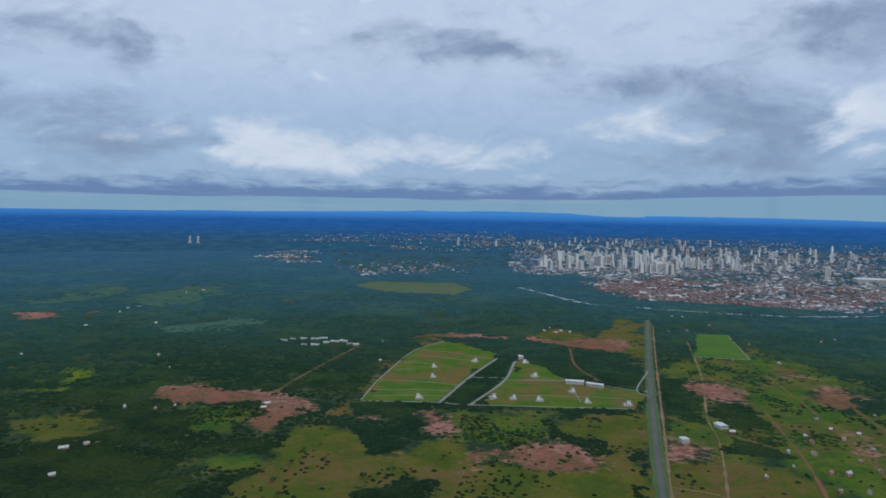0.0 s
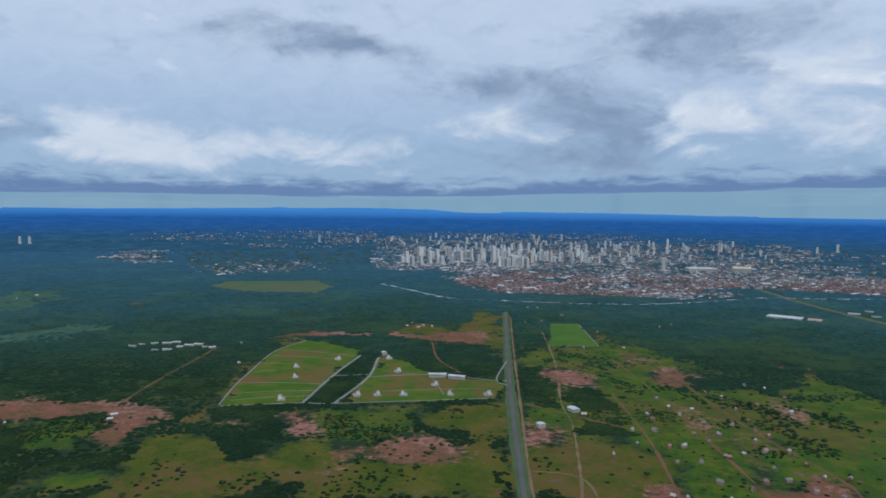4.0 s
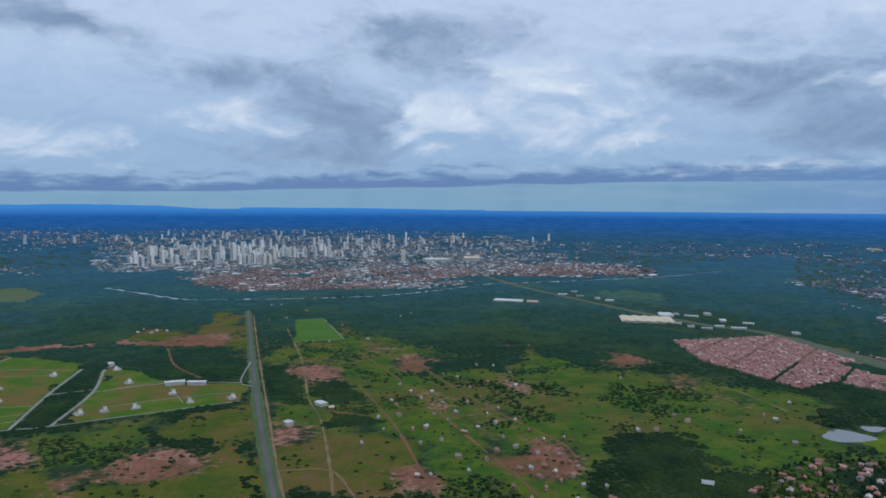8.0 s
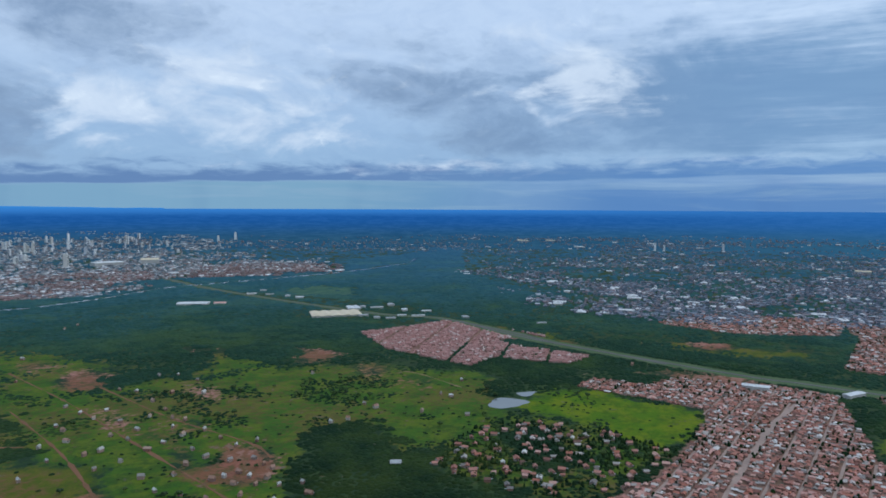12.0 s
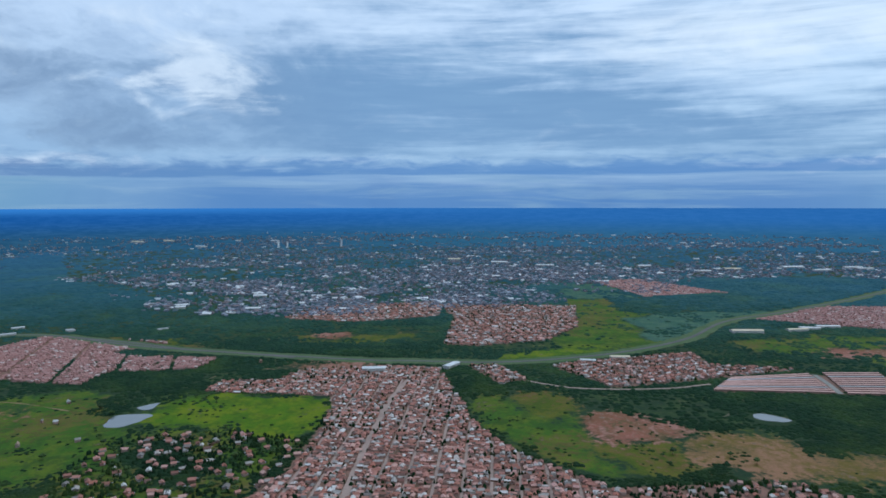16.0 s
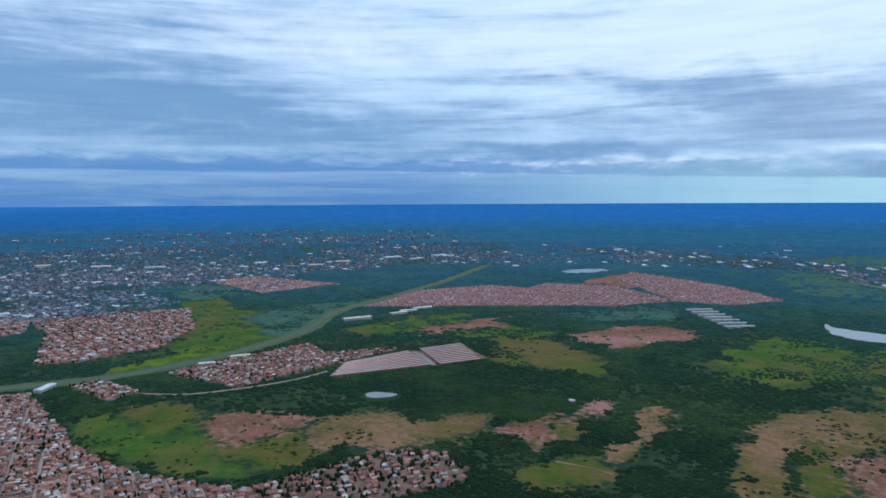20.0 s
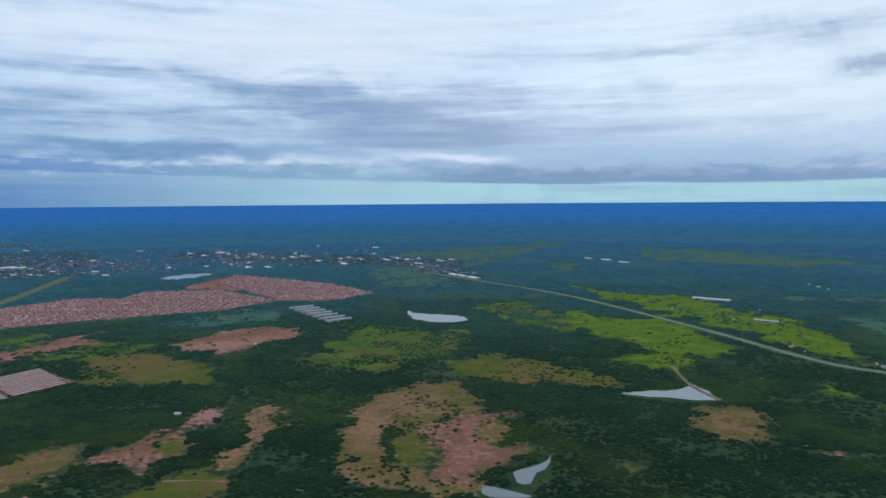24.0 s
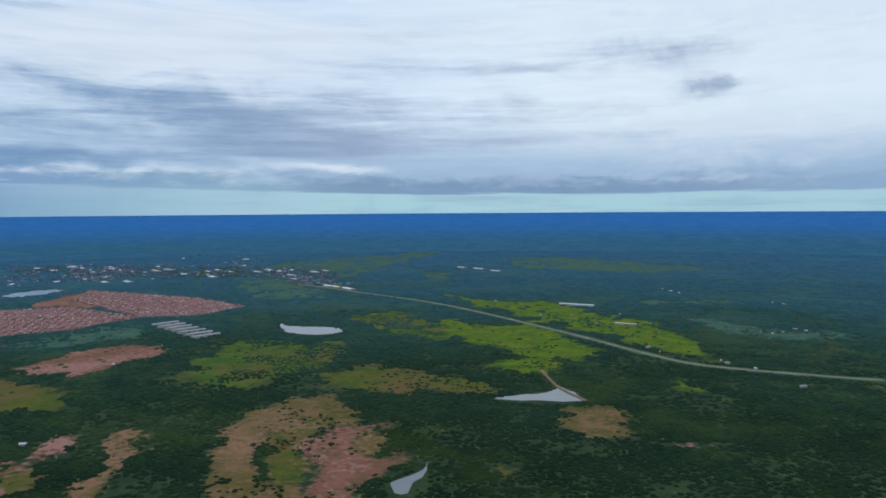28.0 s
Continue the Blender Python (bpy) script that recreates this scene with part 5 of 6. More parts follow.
def fabric(name, label, count, size, mats, seed, gaps, *outline):
    """Low buildings scattered in clusters over a far quarter, given by bearings and angles below the horizon."""
    rng = np.random.default_rng(seed)
    o = np.array(outline, float)
    lo, hi = o.min(0), o.max(0)
    az, down = rng.uniform(lo[0], hi[0], count * 4), rng.uniform(lo[1], hi[1], count * 4)
    level = EYE / np.tan(np.radians(down))
    tx, ty = level * np.sin(np.radians(az)), level * np.cos(np.radians(az))
    lump = wobble(tx, ty, 420, 0.5, seed + 1) + wobble(tx, ty, 130, 0.5, seed + 2)
    ok = inside(az + wobble(tx, ty, 260, 2.2, seed + 3) + rng.normal(0, 0.7, len(az)), down + wobble(tx, ty, 200, 0.3, seed + 4) + rng.normal(0, 0.09, len(az)), o) & (lump + rng.normal(0, 0.2, len(az)) > gaps)
    x, y, f = far_place(az[ok][:count], down[ok][:count])
    k = len(x)
    z = height(np.hypot(x, y))
    big = size * f * rng.lognormal(0, 0.22, k)
    yaw = 0.3 + rng.choice((0, math.pi / 2), k) + rng.normal(0, 0.12, k)
    hall_ = rng.random(k) < 0.025
    sx, sy, sz = big * rng.uniform(0.7, 1.2, k) * np.where(hall_, 1.8, 1), big * rng.uniform(0.8, 1.6, k) * np.where(hall_, 2.4, 1), f * 4.6 * rng.uniform(0.7, 1.5, k)
    kinds_ = rng.random(k)
    for sel, (tv, tf, ti), m_ in (((kinds_ < 0.6) & ~hall_, (HOUSE_V, HOUSE_F, HOUSE_I), mats), ((kinds_ >= 0.6) & ~hall_, (BLOCK_V, BLOCK_F, BLOCK_I), mats), (hall_, (HOUSE_V, HOUSE_F, HOUSE_I), [hall_wall, white_roof])):
        ob = new(name, batch(name, tv, tf, ti, x[sel], y[sel], z[sel], yaw[sel], sx[sel], sy[sel], sz[sel], m_))
        tagged(ob, label, "houses", kind="stuff")


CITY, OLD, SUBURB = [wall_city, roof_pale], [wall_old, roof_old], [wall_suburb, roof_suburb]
fabric("city_houses", "dense low city buildings with pale roofs round the towers", 9500, 8.2, CITY, 51, -0.15, (5.5, 4.77), (8.0, 5.14), (12.6, 5.05), (13.6, 5.93), (17.3, 6.82), (25.7, 6.88), (34.9, 5.86), (39.4, 5.43), (47.9, 5.14), (48.2, 4.52), (42.5, 4.43), (39.4, 3.8), (41.3, 2.79), (33.5, 2.36), (26.5, 2.04), (15.4, 1.87), (8.9, 2.1), (5.8, 3.39))
fabric("town_houses", "reddish low houses along the river bank", 4200, 8.0, OLD, 57, -0.3, (12.6, 5.79), (17.3, 6.87), (25.7, 6.88), (34.9, 5.86), (33.6, 5.25), (24.7, 5.25), (17.3, 5.1))
fabric("town_houses", "reddish low houses on a tongue of land by the river", 1800, 8.0, OLD, 61, -0.3, (34.5, 5.69), (41.4, 5.76), (49.4, 5.13), (48.5, 4.76), (40.5, 4.77))
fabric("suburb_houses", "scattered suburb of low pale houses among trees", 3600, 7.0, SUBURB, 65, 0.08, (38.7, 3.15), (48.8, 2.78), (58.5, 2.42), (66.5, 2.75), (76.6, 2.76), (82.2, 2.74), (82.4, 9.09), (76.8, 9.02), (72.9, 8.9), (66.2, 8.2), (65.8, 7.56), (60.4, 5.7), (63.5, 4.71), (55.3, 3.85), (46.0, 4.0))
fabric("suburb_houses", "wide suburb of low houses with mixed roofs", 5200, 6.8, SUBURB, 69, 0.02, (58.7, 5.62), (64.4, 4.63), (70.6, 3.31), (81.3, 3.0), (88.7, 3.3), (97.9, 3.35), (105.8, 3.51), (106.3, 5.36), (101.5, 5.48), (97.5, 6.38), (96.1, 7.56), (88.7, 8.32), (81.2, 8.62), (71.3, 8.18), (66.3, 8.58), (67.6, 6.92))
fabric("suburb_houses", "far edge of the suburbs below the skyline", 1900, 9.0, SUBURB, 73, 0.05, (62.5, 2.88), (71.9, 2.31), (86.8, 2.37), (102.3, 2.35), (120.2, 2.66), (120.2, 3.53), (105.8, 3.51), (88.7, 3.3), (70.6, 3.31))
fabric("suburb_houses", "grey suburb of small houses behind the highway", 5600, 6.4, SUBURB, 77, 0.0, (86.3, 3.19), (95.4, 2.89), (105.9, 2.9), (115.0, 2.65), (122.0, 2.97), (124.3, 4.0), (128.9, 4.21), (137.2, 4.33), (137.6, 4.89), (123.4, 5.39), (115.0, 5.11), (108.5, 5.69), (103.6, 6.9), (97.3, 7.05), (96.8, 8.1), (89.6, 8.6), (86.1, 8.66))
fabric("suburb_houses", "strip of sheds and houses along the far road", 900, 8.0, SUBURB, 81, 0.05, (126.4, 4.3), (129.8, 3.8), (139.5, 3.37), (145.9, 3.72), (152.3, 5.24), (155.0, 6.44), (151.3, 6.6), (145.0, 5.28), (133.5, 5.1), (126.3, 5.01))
fabric("suburb_houses", "hazy outer districts beyond the woods", 900, 9.0, CITY, 85, 0.1, (-13.0, 2.54), (-8.5, 2.13), (5.4, 1.73), (8.2, 2.51), (0.8, 3.35), (-6.7, 3.04))
fabric("suburb_houses", "small pale settlement in the far woods", 260, 9.0, CITY, 89, -0.1, (-15.2, 3.94), (-12.1, 3.4), (-9.9, 3.94), (-11.2, 4.44))
fabric("suburb_houses", "scattered houses beyond the oval clearing", 160, 9.0, CITY, 93, 0.15, (-10.3, 4.85), (-6.7, 4.15), (2.2, 4.26), (0.8, 5.21), (-7.6, 5.63))


def tower_model(w, d_, h, style):
    """A slab tower: shaft, window bays, balconies and a rooftop block."""
    root = tagged(new("tower_block"), "pale high-rise tower block among lower buildings", "tower")
    part("shaft", boxes((-w / 2, -d_ / 2, 0, w / 2, d_ / 2, h)), tower_mat, root)
    bays = 3 if style else 2
    for s_ in (-1, 1):
        for i in range(bays):
            x = (i - (bays - 1) / 2) * w / bays
            part("window_strip", boxes((x - w * 0.09, s_ * d_ / 2 - 0.1, 7, x + w * 0.09, s_ * d_ / 2 + 0.15, h - 2)), glass_dark, root, "dark upright window strip")
    part("rooftop_block", boxes((-w * 0.22, -d_ * 0.25, h, w * 0.22, d_ * 0.25, h + 5)), tower_mat, root)
    part("podium", boxes((-w * 0.75, -d_ * 0.8, 0, w * 0.75, d_ * 0.8, 6)), tower_mat, root)
    return root


towers = [tower_model(18, 18, 66, 0), tower_model(22, 16, 54, 1), tower_model(16, 20, 78, 0), tower_model(26, 17, 46, 1), tower_model(17, 17, 36, 0)]
placed = [False] * 5


def tower_at(x, y, k, turned, scale=1.0):
    m_ = pose(x, y, float(height(math.hypot(x, y))) - 1, 0, 0, turned)
    if placed[k]:
        ob = copy_thing(towers[k], m_)
    else:
        ob, placed[k] = towers[k], True
        ob.matrix_basis = m_
    if scale != 1.0:
        ob.scale = (scale, scale, scale)
    tagged(ob, group="city towers")


rnd = random.Random(8)
# bearings, angles below the horizon, count, height in degrees
for a0, a1, d0, d1, count, tall in ((8, 11.5, 4.4, 4.75, 10, 1.25), (12, 18.8, 4.3, 4.75, 30, 1.25), (9.5, 20, 3.8, 4.2, 40, 0.95), (18, 27, 3.7, 4.3, 26, 0.85), (10, 30, 3.2, 3.7, 44, 0.68), (6, 34, 2.6, 3.1, 44, 0.52), (27, 40, 2.9, 4.0, 24, 0.5), (10, 22, 2.3, 2.6, 14, 0.42)):
    for i in range(count):
        x, y, f = far_place(rnd.uniform(a0, a1), rnd.uniform(d0, d1))
        k = rnd.choice((0, 0, 1, 1, 2, 3, 4, 4))
        tower_at(float(x), float(y), k, rnd.choice((0, 90)) + rnd.uniform(-12, 12) + 20, math.hypot(x, y) * math.radians(tall) / 66 * rnd.uniform(0.6, 1.05))
for az_, down_, tall in ((29.1, 4.68, 1.05), (74.6, 3.5, 0.5), (75.3, 3.5, 0.45), (79.6, 3.45, 0.55), (-20.0, 2.83, 0.5), (-19.4, 2.83, 0.5), (1.3, 2.84, 0.55), (4.4, 2.85, 0.45), (41.0, 2.75, 0.55)):
    x, y, f = far_place(az_, down_)
    tower_at(float(x), float(y), 0, 30, math.hypot(x, y) * math.radians(tall) / 66)

# ---- large halls ----


def hall(name, label, x, y, w, l, h, turned, roof_mat, bays=1, group="", skin=None):
    """A long hall: walls and one or more shallow gabled roof bays."""
    root = tagged(new(name), label, "hall", group)
    part("wall_shell", boxes((-w / 2, -l / 2, 0, w / 2, l / 2, h)), skin or hall_wall, root)
    step_ = w / bays
    for i in range(bays):
        x0 = -w / 2 + i * step_
        bm = bmesh.new()
        rise = step_ * 0.10
        e = 0.6
        vs = [bm.verts.new(q) for q in ((x0 - e * (i == 0), -l / 2 - e, h + 0.02), (x0 + step_ / 2, -l / 2 - e, h + rise), (x0 + step_ + e * (i == bays - 1), -l / 2 - e, h + 0.02), (x0 - e * (i == 0), l / 2 + e, h + 0.02), (x0 + step_ / 2, l / 2 + e, h + rise), (x0 + step_ + e * (i == bays - 1), l / 2 + e, h + 0.02))]
        for f in ((0, 1, 4, 3), (1, 2, 5, 4), (2, 1, 0), (3, 4, 5), (0, 3, 5, 2)):
            bm.faces.new([vs[j] for j in f])
        bmesh.ops.recalc_face_normals(bm, faces=bm.faces[:])
        part("roof", bm, roof_mat, root)
    part("gate", boxes((-min(2.5, w * 0.2), l / 2 - 0.05, 0, min(2.5, w * 0.2), l / 2 + 0.08, min(4, h * 0.8))), grey_roof, root)
    root.matrix_basis = pose(x, y, float(height(math.hypot(x, y))), 0, 0, turned)
    HOUSES.append(np.array([(x, y)], float))
    return root


hall("factory", "large factory hall with a cream multi-bay roof", 1200, 1050, 112, 74, 3.6, -42, cream_roof, 5)
hall("factory", "white factory annex beside the cream hall", 1296, 1078, 30, 46, 3.2, -42, white_roof, 2)
hall("warehouse", "long white-roofed warehouse in the trees", 1120, 1445, 36, 74, 5, 40, white_roof, 2)
hall("warehouse", "small rusty-roofed annex of the warehouse", 1165, 1400, 24, 28, 4, 40, pink_roof)
hall("warehouse", "long pale warehouse with a cream roof by the highway", 1352, -539, 16, 60, 6, 0, cream_roof)
hall("warehouse", "white shed at the road junction", 1053, 25, 11, 34, 5, 60, white_roof)
hall("warehouse", "white market hall behind bare ground", 1022, 140, 14, 34, 6, 5, white_roof)
hall("barn", "white-roofed barn beside a dirt road", 331, 806, 10, 14, 4, 12, white_roof)
hall("barn", "white square barn on red bare soil", 269, 751, 8, 8, 4.5, 10, white_roof)
hall("ruin", "pale concrete slab building among trees", 533, 391, 9, 10, 2.2, 35, grey_roof)
hall("arena", "wide low arena beside a tower", 1640, 2650, 60, 110, 14, 75, white_roof, 2)
hall("arena", "domed white arena in the city", 1800, 2600, 60, 70, 18, 60, cream_roof)
hall("greenhouse", "long white-roofed farm hall in pasture", 248, -1789, 16, 90, 4, 80, white_roof)
hall("greenhouse", "low pale farm hall beside the pasture", 107, -1523, 9, 46, 3.5, 80, cream_roof)
for i in range(7):
    f = i / 6
    hall("poultry_shed", "long grey-roofed shed in a row of alike sheds", 1073 - 183 * f, -1244 + 99 * f, 12, 58, 4, -25, grey_roof, 1, "long sheds")

# terraced rows of new pink-roofed homes
for i in range(10):
    f = i / 9
    ax_, ay_ = 929 + 62 * f, -330 - 44 * f
    bx_, by_ = 920 + 97 * f, -482 - 13 * f
    hall("terrace", "long terrace row of new homes with pink roofs", (ax_ + bx_) / 2, (ay_ + by_) / 2, 4.3, math.hypot(bx_ - ax_, by_ - ay_), 2.8, math.degrees(math.atan2(by_ - ay_, bx_ - ax_)) - 90, grey_roof if i % 5 == 2 else pink_roof, 1, "terrace rows", wall_mix)
for i in range(11):
    f = i / 10
    ax_, ay_ = 916 + 107 * f, -498 - 22 * f
    bx_, by_ = 913 + 112 * f, -568 - 32 * f
    hall("terrace", "long terrace row of new homes with pink roofs", (ax_ + bx_) / 2, (ay_ + by_) / 2, 4.3, math.hypot(bx_ - ax_, by_ - ay_), 2.8, math.degrees(math.atan2(by_ - ay_, bx_ - ax_)) - 90, grey_roof if i % 5 == 3 else pink_roof, 1, "terrace rows", wall_mix)
ribbon("road", "new pale street between terrace rows", "street", 7, 0.3, concrete, (918, -490), (970, -500), (1020, -506))

rnd = random.Random(12)
for x, y in ((1342, 1481), (1361, 1431), (1363, 1364), (1361, 1318), (1413, 1510), (1319, 1067), (1330, 1033), (1387, 1033), (1338, 956), (1218, 985), (1211, 940), (1222, 910), (1266, 912), (1282, 878), (1350, 902), (1327, 781), (1348, 606)):
    hall("industrial_hall", "industrial hall with a pale sheet roof", x, y, rnd.uniform(8, 15), rnd.uniform(15, 32), 3.6, rnd.choice((-45, 45)), rnd.choice((white_roof, white_roof, grey_roof)), rnd.choice((1, 2)), "roadside industry")
for x, y in ((1896, -1907), (1831, -1943), (2491, -2234), (2463, -2354), (2384, -2433), (2113, -2275), (2057, -2342), (2048, -2399), (1815, -2429), (1719, -2373), (1652, -2176), (1605, -2401), (1604, -2481), (1529, -2446), (1394, -2309), (1380, -2458), (1360, -2515), (786, -2764), (692, -2680), (871, -2800), (1038, -1992), (981, -1959), (1080, -2014)):
    hall("industrial_hall", "distant industrial hall with a white roof", x, y, rnd.uniform(14, 24), rnd.uniform(26, 60), 4, rnd.choice((55, 60, 65)), rnd.choice((white_roof, white_roof, cream_roof)), 1, "distant industry")
for x, y in ((3098, 62), (2938, -133), (2793, -309), (2771, -695), (2571, -859), (2655, -998), (2740, -1259), (2615, -1311), (2727, -1482), (2676, -1500), (3820, 1849), (3894, 1700), (3852, 1499), (1395, -679), (1414, -724), (1377, -647), (1121, -246), (1094, -190)):
    f = min(1.0, max(0.32, math.hypot(x, y) / 2800))
    hall("industrial_hall", "long white hall among suburbs", x, y, f * rnd.uniform(18, 28), f * rnd.uniform(45, 90), 2.5 + 3.5 * f, rnd.choice((0, 10, -10)), rnd.choice((white_roof, white_roof, cream_roof)), 1, "suburban halls")
for x, y in ((-295, 1297), (-282, 1309), (-262, 1316), (-241, 1317), (-226, 1324), (-250, 1256), (-230, 1257), (-213, 1280), (-199, 1292), (-184, 1298), (-170, 1272), (-157, 1267)):
    hall("lodge", "white-roofed lodge of a walled compound in the woods", x, y, rnd.uniform(5, 8), rnd.uniform(8, 16), 2.8, rnd.choice((70, 80, 95)), rnd.choice((white_roof, white_roof, grey_roof)), 1, "woodland lodges")

# ---- the fenced housing estate ----


def villa(x, y, turned, big):
    """A modern flat-roofed villa with two storeys, terrace and garden wall."""
    root = tagged(new("villa"), "white modern villa on a green lot", "house", "estate villas")
    s_ = big
    part("ground_floor", boxes((-7 * s_, -5 * s_, 0, 7 * s_, 5 * s_, 3.2)), white_wall, root)
    part("upper_floor", boxes((-6 * s_, -4 * s_, 3.2, 1 * s_, 4 * s_, 6.3)), white_wall, root)
    part("roof_slab", boxes((-6.5 * s_, -4.5 * s_, 6.3, 1.5 * s_, 4.5 * s_, 6.6), (1.5 * s_, -5.4 * s_, 3.2, 7.4 * s_, 5.4 * s_, 3.5)), grey_roof, root, "grey flat roof")
    for i in range(3):
        part("window", boxes((-5 * s_ + i * 4 * s_, 5 * s_ - 0.05, 0.8, -3 * s_ + i * 4 * s_, 5 * s_ + 0.08, 2.5)), glass_dark, root)
    part("garden_wall", boxes((-10 * s_, -8 * s_, 0, 10 * s_, -7.7 * s_, 2), (-10 * s_, -7.7 * s_, 0, -9.7 * s_, 8 * s_, 2), (9.7 * s_, -7.7 * s_, 0, 10 * s_, 8 * s_, 2)), hall_wall, root)
    part("terrace", boxes((-7 * s_, 5 * s_, 0, 7 * s_, 8 * s_, 0.3)), concrete, root)
    root.matrix_basis = pose(x, y, 0, 0, 0, turned)
    HOUSES.append(np.array([(x, y)], float))


rnd = random.Random(14)
for x, y in ((-28, 912), (-11, 1028), (-10, 1096), (56, 1141), (70, 916), (97, 914), (132, 910), (183, 953), (194, 902), (244, 893), (142, 1043), (140, 1137)):
    villa(x, y, rnd.choice((0, 180)) + rnd.uniform(-8, 8), rnd.uniform(0.42, 0.62))
hall("clubhouse", "white clubhouse wing of the estate", 196, 1004, 10, 26, 5, 80, white_roof)
hall("clubhouse", "white clubhouse wing with a flat terrace", 222, 988, 9, 24, 5, 60, white_roof)
hall("gatehouse", "white gatehouse at the top of the estate", 136, 1174, 7, 10, 4.5, 10, white_roof)
for a, c in (((-92, 920), (14, 925)), ((-98, 952), (18, 952)), ((-88, 1010), (30, 985)), ((-72, 1075), (-40, 1080)), ((-62, 1130), (-20, 1120)), ((-50, 1190), (60, 1145)), ((-40, 1240), (85, 1170)), ((105, 935), (250, 925)), ((115, 1020), (185, 1030)), ((188, 1015), (186, 905))):
    m_ = ((a[0] + c[0]) / 2, (a[1] + c[1]) / 2 + 5)
    ribbon("road", "thin pale street between estate lots", "street", 1.2, 0.2, concrete, a, m_, c)

# ---- farmsteads and scattered houses ----
farm_models = house_models("farmhouse", "small farmhouse with a pale roof on a rural plot", [(8, 11, 4.6), (7, 9, 4.4), (9, 14, 5.0)])
for ob in farm_models:
    for ch in ob.children:
        if ch.name.startswith("roof"):
            ch.data.materials[0] = varied("pale_farm_roof", [(0.46, 0.45, 0.43), (0.36, 0.22, 0.17), (0.28, 0.26, 0.24), (0.40, 0.28, 0.22), (0.58, 0.57, 0.55), (0.32, 0.19, 0.14)], "object")
set_out(farm_models, [(544, 857), (552, 832), (535, 773), (522, 729), (494, 720), (461, 839), (453, 766), (457, 689), (463, 730), (480, 784), (484, 664), (446, 628), (496, 625), (489, 590), (482, 558), (449, 529), (419, 556), (397, 544), (424, 623), (393, 716), (351, 675), (390, 616), (376, 563), (364, 526), (371, 501), (399, 458), (466, 514), (439, 467), (433, 446), (413, 482), (623, 883), (638, 860), (635, 813), (574, 787), (596, 751), (414, 774), (410, 753), (429, 694), (456, 799), (508, 674), (473, 632), (450, 586), (443, 557), (504, 551), (380, 661), (396, 659), (364, 617), (311, 647), (432, 668), (317, 542), (328, 536), (408, 505), (419, 502), (433, 498), (432, 483), (422, 464), (460, 494), (458, 480), (377, 475), (374, 448), (405, 424), (335, 783), (523, 1469), (481, 1461), (501, 1180), (568, 1155), (591, 1322), (490, 1016), (601, 1549), (583, 1674), (558, 1674), (753, 1366), (791, 1385), (594, 528), (674, 543), (669, 521), (704, 411), (686, 464), (434, 411), (448, 432), (842, 501), (766, 488), (763, 470), (756, 707), (1074, 327), (505, 693), (614, 519), (367, 720)], 0.2, 15, "rural houses", 30, (0.28, 0.48))
shed_models = house_models("farm_shed", "pale-roofed farm shed in the fields", [(9, 18, 4.6), (8, 12, 4.4), (10, 24, 5.0)])
for ob in shed_models:
    for ch in ob.children:
        if ch.name.startswith("roof"):
            ch.data.materials[0] = varied("shed_roof", [(0.55, 0.55, 0.54), (0.62, 0.62, 0.61), (0.36, 0.35, 0.34), (0.45, 0.38, 0.33)], "object")
set_out(shed_models, [(-758, 1669), (-745, 1598), (-741, 1690), (-604, 1459), (-729, 1414), (-416, 1055), (-470, 1146), (-734, 1988), (-706, 2047), (-690, 1133), (-389, 845), (-349, 839), (-331, 855), (-383, 696), (-367, 710), (-355, 625), (-221, 852), (-219, 869), (-110, 1298), (-100, 1132), (215, 1444), (235, 1419), (251, 1447), (267, 1435), (231, 1473), (303, -1590), (234, -1610), (130, -1657), (107, -1523), (165, -1507), (51, -1275), (30, -1241), (-66, -1192), (-74, -1181), (-113, -1152), (-164, -1055), (-155, -1495), (-174, -1481), (-197, -1507), (-223, -1548), (-241, -1533), (-230, -1970), (-253, -1944), (863, -879), (899, -1032), (662, -546), (465, -1799), (-1, -2120), (23, -2156), (48, -2210)], 0.4, 16, "farm sheds", 30, (0.32, 0.55))

# ---- trees and woodland ----
taken = np.concatenate(HOUSES)
cell = 6.5
busy = set(map(tuple, np.floor(taken / cell).astype(int).tolist()))
POOLS = [o for o in scene.objects if o.name.split(".")[0] in ("pond", "lake")]
pool_lines = []
for o in POOLS:
    co = np.array([v.co[:2] for v in o.data.vertices])
    o_ = co[: len(co) // 2]
    c_ = o_.mean(0)
    away = (o_ - c_) / np.maximum(np.linalg.norm(o_ - c_, axis=1), 1)[:, None]
    toward = -c_ / np.linalg.norm(c_)
    pool_lines.append(o_ + away * 7 + toward * np.clip((away @ toward), 0, 1)[:, None] * 10)
DENSE = {0: 0.74, 1: 0.012, 2: 0.115, 3: 0.04, 4: 0.98, 5: 0.045, 6: 0.05, 7: 0.045, 8: 0.0, 9: 0.10, 10: 0.34, 11: 0.45}


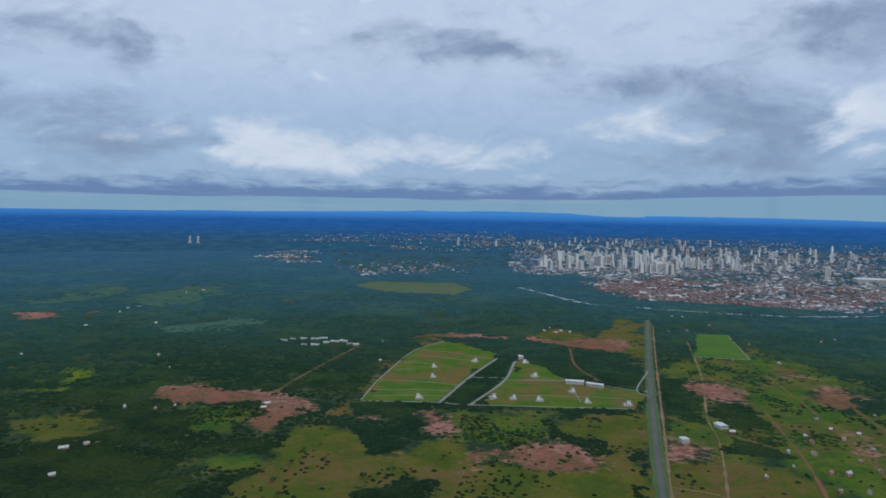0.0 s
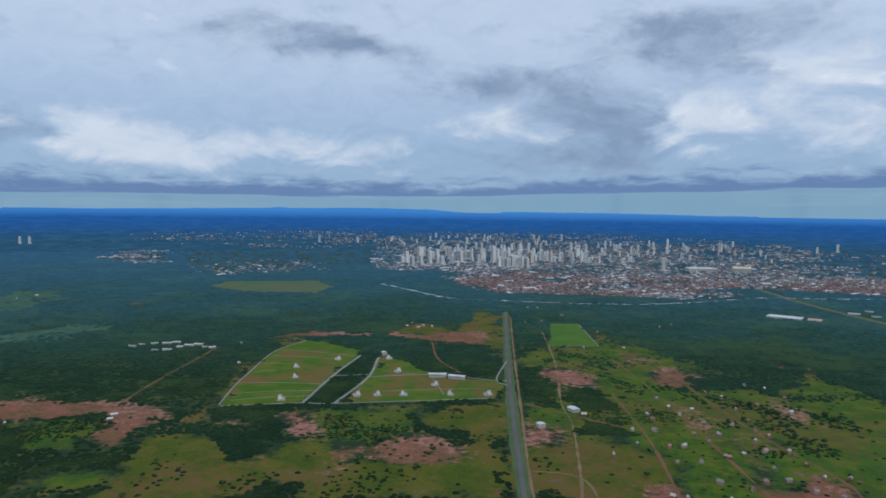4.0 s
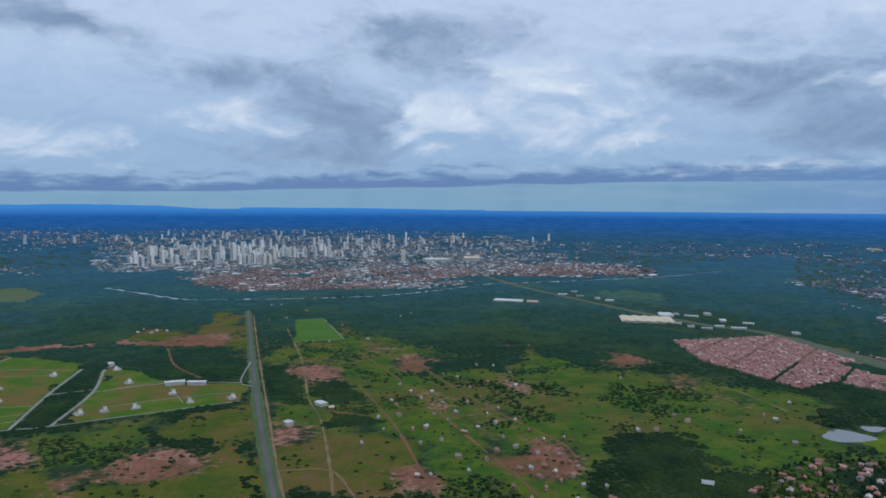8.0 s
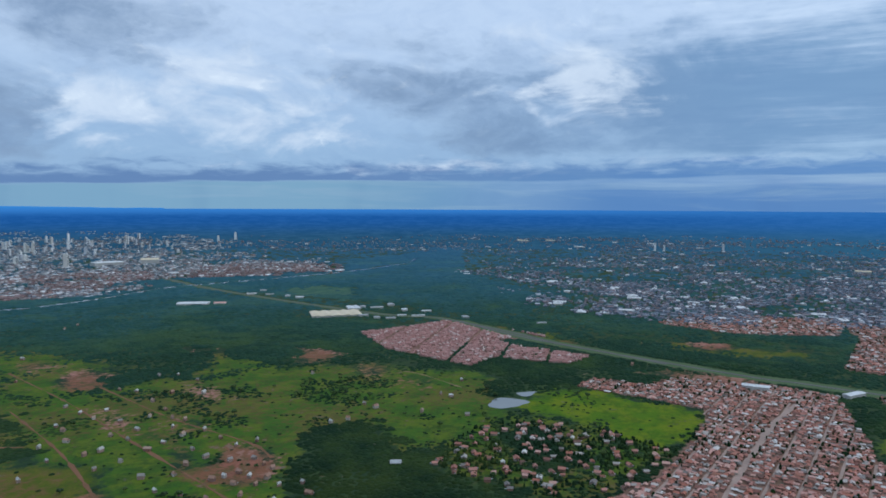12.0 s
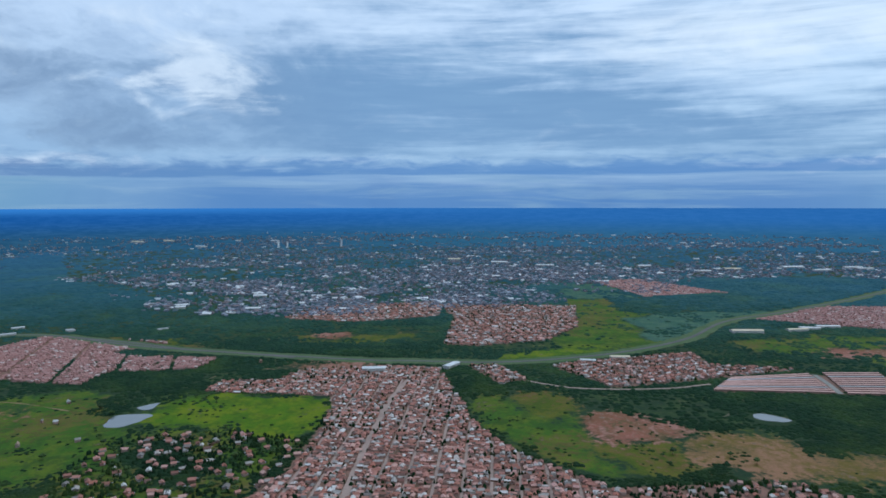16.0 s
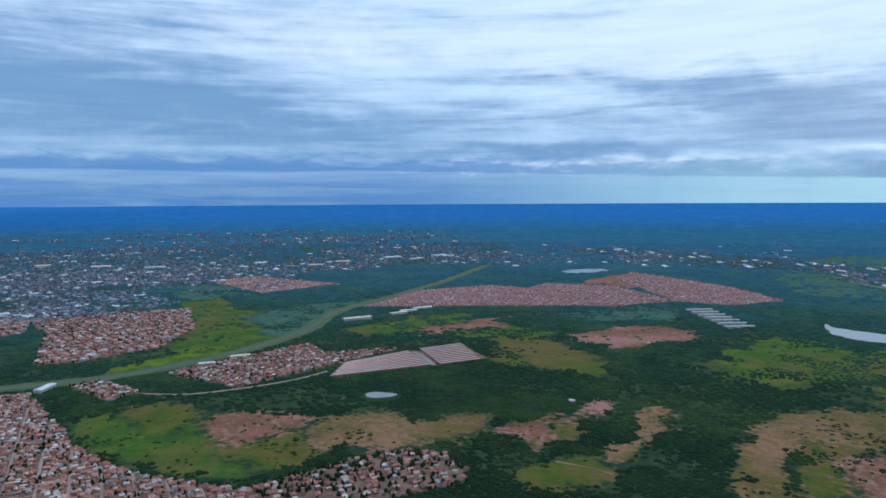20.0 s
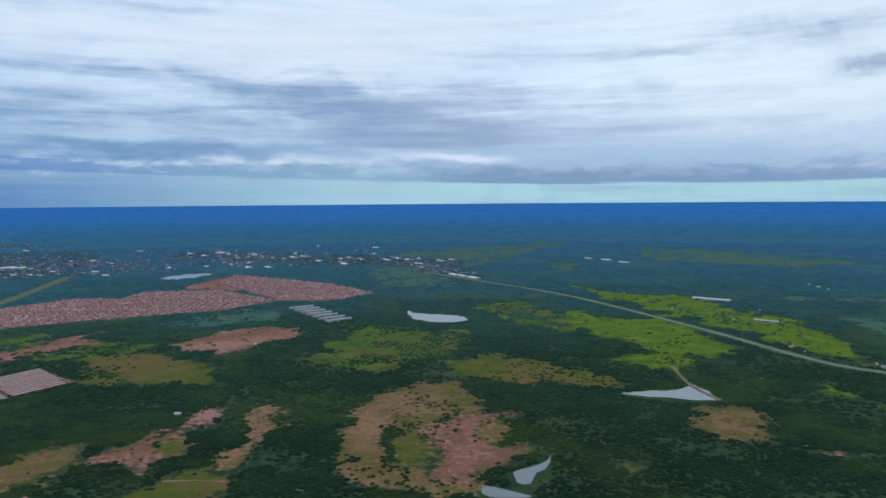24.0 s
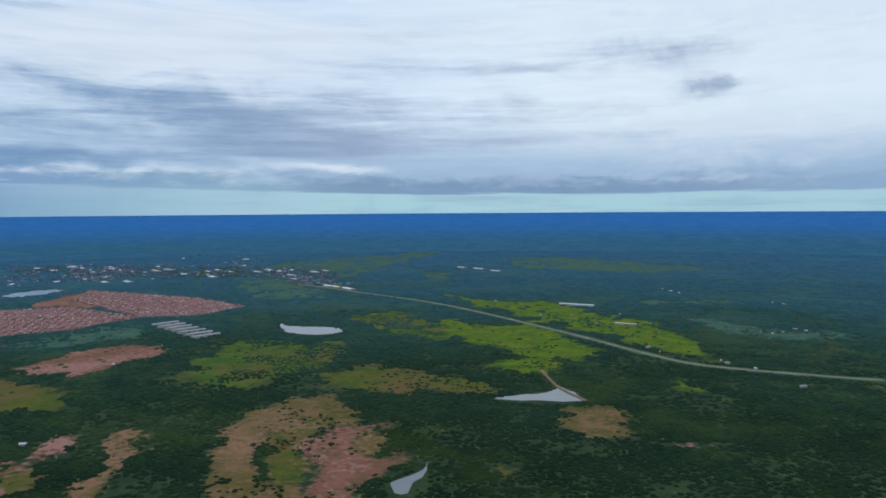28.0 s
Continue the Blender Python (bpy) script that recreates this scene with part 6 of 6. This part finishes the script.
def spread(r0, r1, gap, seed):
    rng = np.random.default_rng(seed)
    g = np.arange(-r1 - 160, r1 + 160, gap)
    X, Y = np.meshgrid(g, g)
    x = X.ravel() + rng.uniform(-0.5, 0.5, X.size) * gap
    y = Y.ravel() + rng.uniform(-0.5, 0.5, X.size) * gap
    r, a = np.hypot(x, y), np.degrees(np.arctan2(x, y))
    a = np.where(a < -100, a + 360, a)
    rj = r + wobble(x, y, 160, 110, 66) + wobble(x, y, 45, 40, 67)
    ok = ((rj > r0) | (r0 < 500)) & ((rj < r1) | (r1 > 4000)) & (r > 430) & (r < 4090) & (a > -36) & (a < 198)
    x, y = x[ok], y[ok]
    cl = classes(x, y)
    prob = np.array([DENSE[i] for i in range(12)])[cl]
    lump = wobble(x, y, 45, 0.5, 61) + wobble(x, y, 120, 0.35, 62)
    clump = np.where(lump > 0.16, 4.5, 0.22)
    prob = np.where(cl == 0, np.clip(prob + lump * 1.1, 0.12 if gap < 10 else 0.9, 1), np.where(np.isin(cl, (4, 6, 10, 11)), prob, prob * clump))
    ok = rng.random(len(x)) < prob
    x, y, cl = x[ok], y[ok], cl[ok]
    ok = off_ways(x, y, 3 + gap * 0.3)
    for o in pool_lines:
        ok &= ~inside(x, y, o)
    if gap < 20:
        ok &= np.array([(int(math.floor(u / cell)), int(math.floor(v / cell))) not in busy for u, v in zip(x, y)], bool)
    return x[ok], y[ok], cl[ok], rng


SECTORS = (-40, 5, 40, 75, 110, 150, 200)


def woodland(r0, r1, gap, sides, seed, size, flat):
    """Crowns side by side; leaf colours step bluer with distance as painted haze, mingling over a wide belt."""
    x, y, cl, rng = spread(r0, r1, gap, seed)
    a = np.degrees(np.arctan2(x, y))
    a = np.where(a < -100, a + 360, a)
    # farther crowns take leaf colours with more haze blue in them
    haze_step = np.interp(np.hypot(x, y), (560, 1050, 1500, 2100, 3000, 3950), (0, 3, 6, 9, 12, 15))
    haze_step = np.clip(np.floor(haze_step + rng.random(len(x)) + wobble(x, y, 140, 0.8, 69)), 0, 15).astype(int)
    for i in range(len(SECTORS) - 1):
        k = (a >= SECTORS[i]) & (a < SECTORS[i + 1])
        half = rng.integers(0, 2, k.sum())
        for v in range(2):
            s = np.where(k)[0][half == v]
            if len(s) == 0:
                continue
            tv, tf = dome(sides, 70 + v)
            rad = size * rng.uniform(0.6, 1.2, len(s)) * np.where(np.isin(cl[s], (0, 4)), 1.0, 0.75)
            hi_ = rad * flat * rng.uniform(0.8, 1.2, len(s)) * (1 + wobble(x[s], y[s], 55, 0.3, 68))
            me_ = batch("woodland", tv, tf, [0] * len(tf), x[s], y[s], hi_ * 0.05, rng.uniform(0, 6.28, len(s)), rad, rad * rng.uniform(0.8, 1.2, len(s)), hi_, HAZED_STANDS, True, haze_step[s])
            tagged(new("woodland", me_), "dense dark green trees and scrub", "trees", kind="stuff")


woodland(430, 900, 3.9, 6, 81, 3.6, 0.36)
woodland(900, 1300, 5.2, 5, 82, 4.9, 0.33)
woodland(1300, 1750, 6.8, 5, 85, 7.4, 0.26)
woodland(1750, 2500, 11.0, 5, 83, 12.4, 0.21)
woodland(2500, 4090, 20.0, 5, 84, 23.0, 0.13)


# trees in the yards of the towns
tv, tf = dome(6, 74)
for j, (outline, count) in enumerate(((town_b, 1100), (town_c, 260), (town_d, 60), (town_e, 260), (town_g, 700), (town_h, 400), (yards, 500))):
    rng = np.random.default_rng(300 + j)
    lo, hi = outline.min(0), outline.max(0)
    x, y = rng.uniform(lo[0], hi[0], count * 3), rng.uniform(lo[1], hi[1], count * 3)
    ok = inside(x, y, outline) & (wobble(x, y, 60, 0.5, 310) + rng.normal(0, 0.3, len(x)) > 0.0)
    x, y = x[ok][:count], y[ok][:count]
    ok = off_ways(x, y, 0.5)
    x, y = x[ok], y[ok]
    k = len(x)
    rad = rng.uniform(0.9, 2.3, k)
    me_ = batch("yard_trees", tv, tf, [0] * len(tf), x, y, np.full(k, 0.6), rng.uniform(0, 6.28, k), rad, rad * rng.uniform(0.8, 1.2, k), rng.uniform(2.4, 4.2, k), [leaf_mix], True)
    tagged(new("yard_trees", me_), "small dark trees in the yards between houses", "trees", kind="stuff")


def tree_model(h, spread_, seed):
    """A broad tree: tapered trunk with limbs and a crown of many leaf clumps with gaps."""
    rng = random.Random(seed)
    root = tagged(new("tree"), "single broad-crowned tree in open ground", "tree", "field trees")
    bm = bmesh.new()
    bmesh.ops.create_cone(bm, cap_ends=True, segments=7, radius1=0.32, radius2=0.15, depth=h * 0.55, matrix=Matrix.Translation((0, 0, h * 0.275)))
    for i in range(4):
        a = i * 1.6 + rng.uniform(-0.3, 0.3)
        m_ = Matrix.Translation((0, 0, h * 0.45)) @ Matrix.Rotation(a, 4, "Z") @ Matrix.Rotation(0.8, 4, "X") @ Matrix.Translation((0, 0, h * 0.16))
        bmesh.ops.create_cone(bm, cap_ends=False, segments=5, radius1=0.14, radius2=0.05, depth=h * 0.34, matrix=m_)
    part("trunk", bm, bark, root)
    bm = bmesh.new()
    for i in range(16):
        a, q = rng.uniform(0, 6.28), math.sqrt(rng.random()) * spread_
        z = h * 0.72 + rng.uniform(-0.16, 0.2) * h * (1.1 - q / spread_ * 0.6)
        s_ = rng.uniform(0.28, 0.5) * spread_
        ret = bmesh.ops.create_icosphere(bm, subdivisions=1, radius=s_, matrix=Matrix.Translation((math.cos(a) * q, math.sin(a) * q, z)))
        for v in ret["verts"]:
            v.co += Vector((rng.uniform(-1, 1), rng.uniform(-1, 1), rng.uniform(-1, 1))) * s_ * 0.25
    part("crown", bm, leaf_one, root)
    return root


tree_models = [tree_model(8, 3.6, 1), tree_model(6.5, 3.0, 2), tree_model(9.5, 4.2, 3), tree_model(7, 3.8, 4)]
x, y, cl, rng = spread(440, 1000, 13.0, 91)
open_ = np.isin(cl, (1, 2, 3, 5, 7, 10))
x, y = x[open_], y[open_]
pick = rng.permutation(len(x))[:260]
for j, i in enumerate(pick):
    k = j % 4
    m_ = pose(x[i], y[i], 0, 0, 0, float(rng.uniform(0, 360)))
    ob = tree_models[k] if j < 4 else copy_thing(tree_models[k], m_)
    ob.matrix_basis = m_
    s_ = float(rng.uniform(0.5, 0.85))
    ob.scale = (s_, s_, s_)
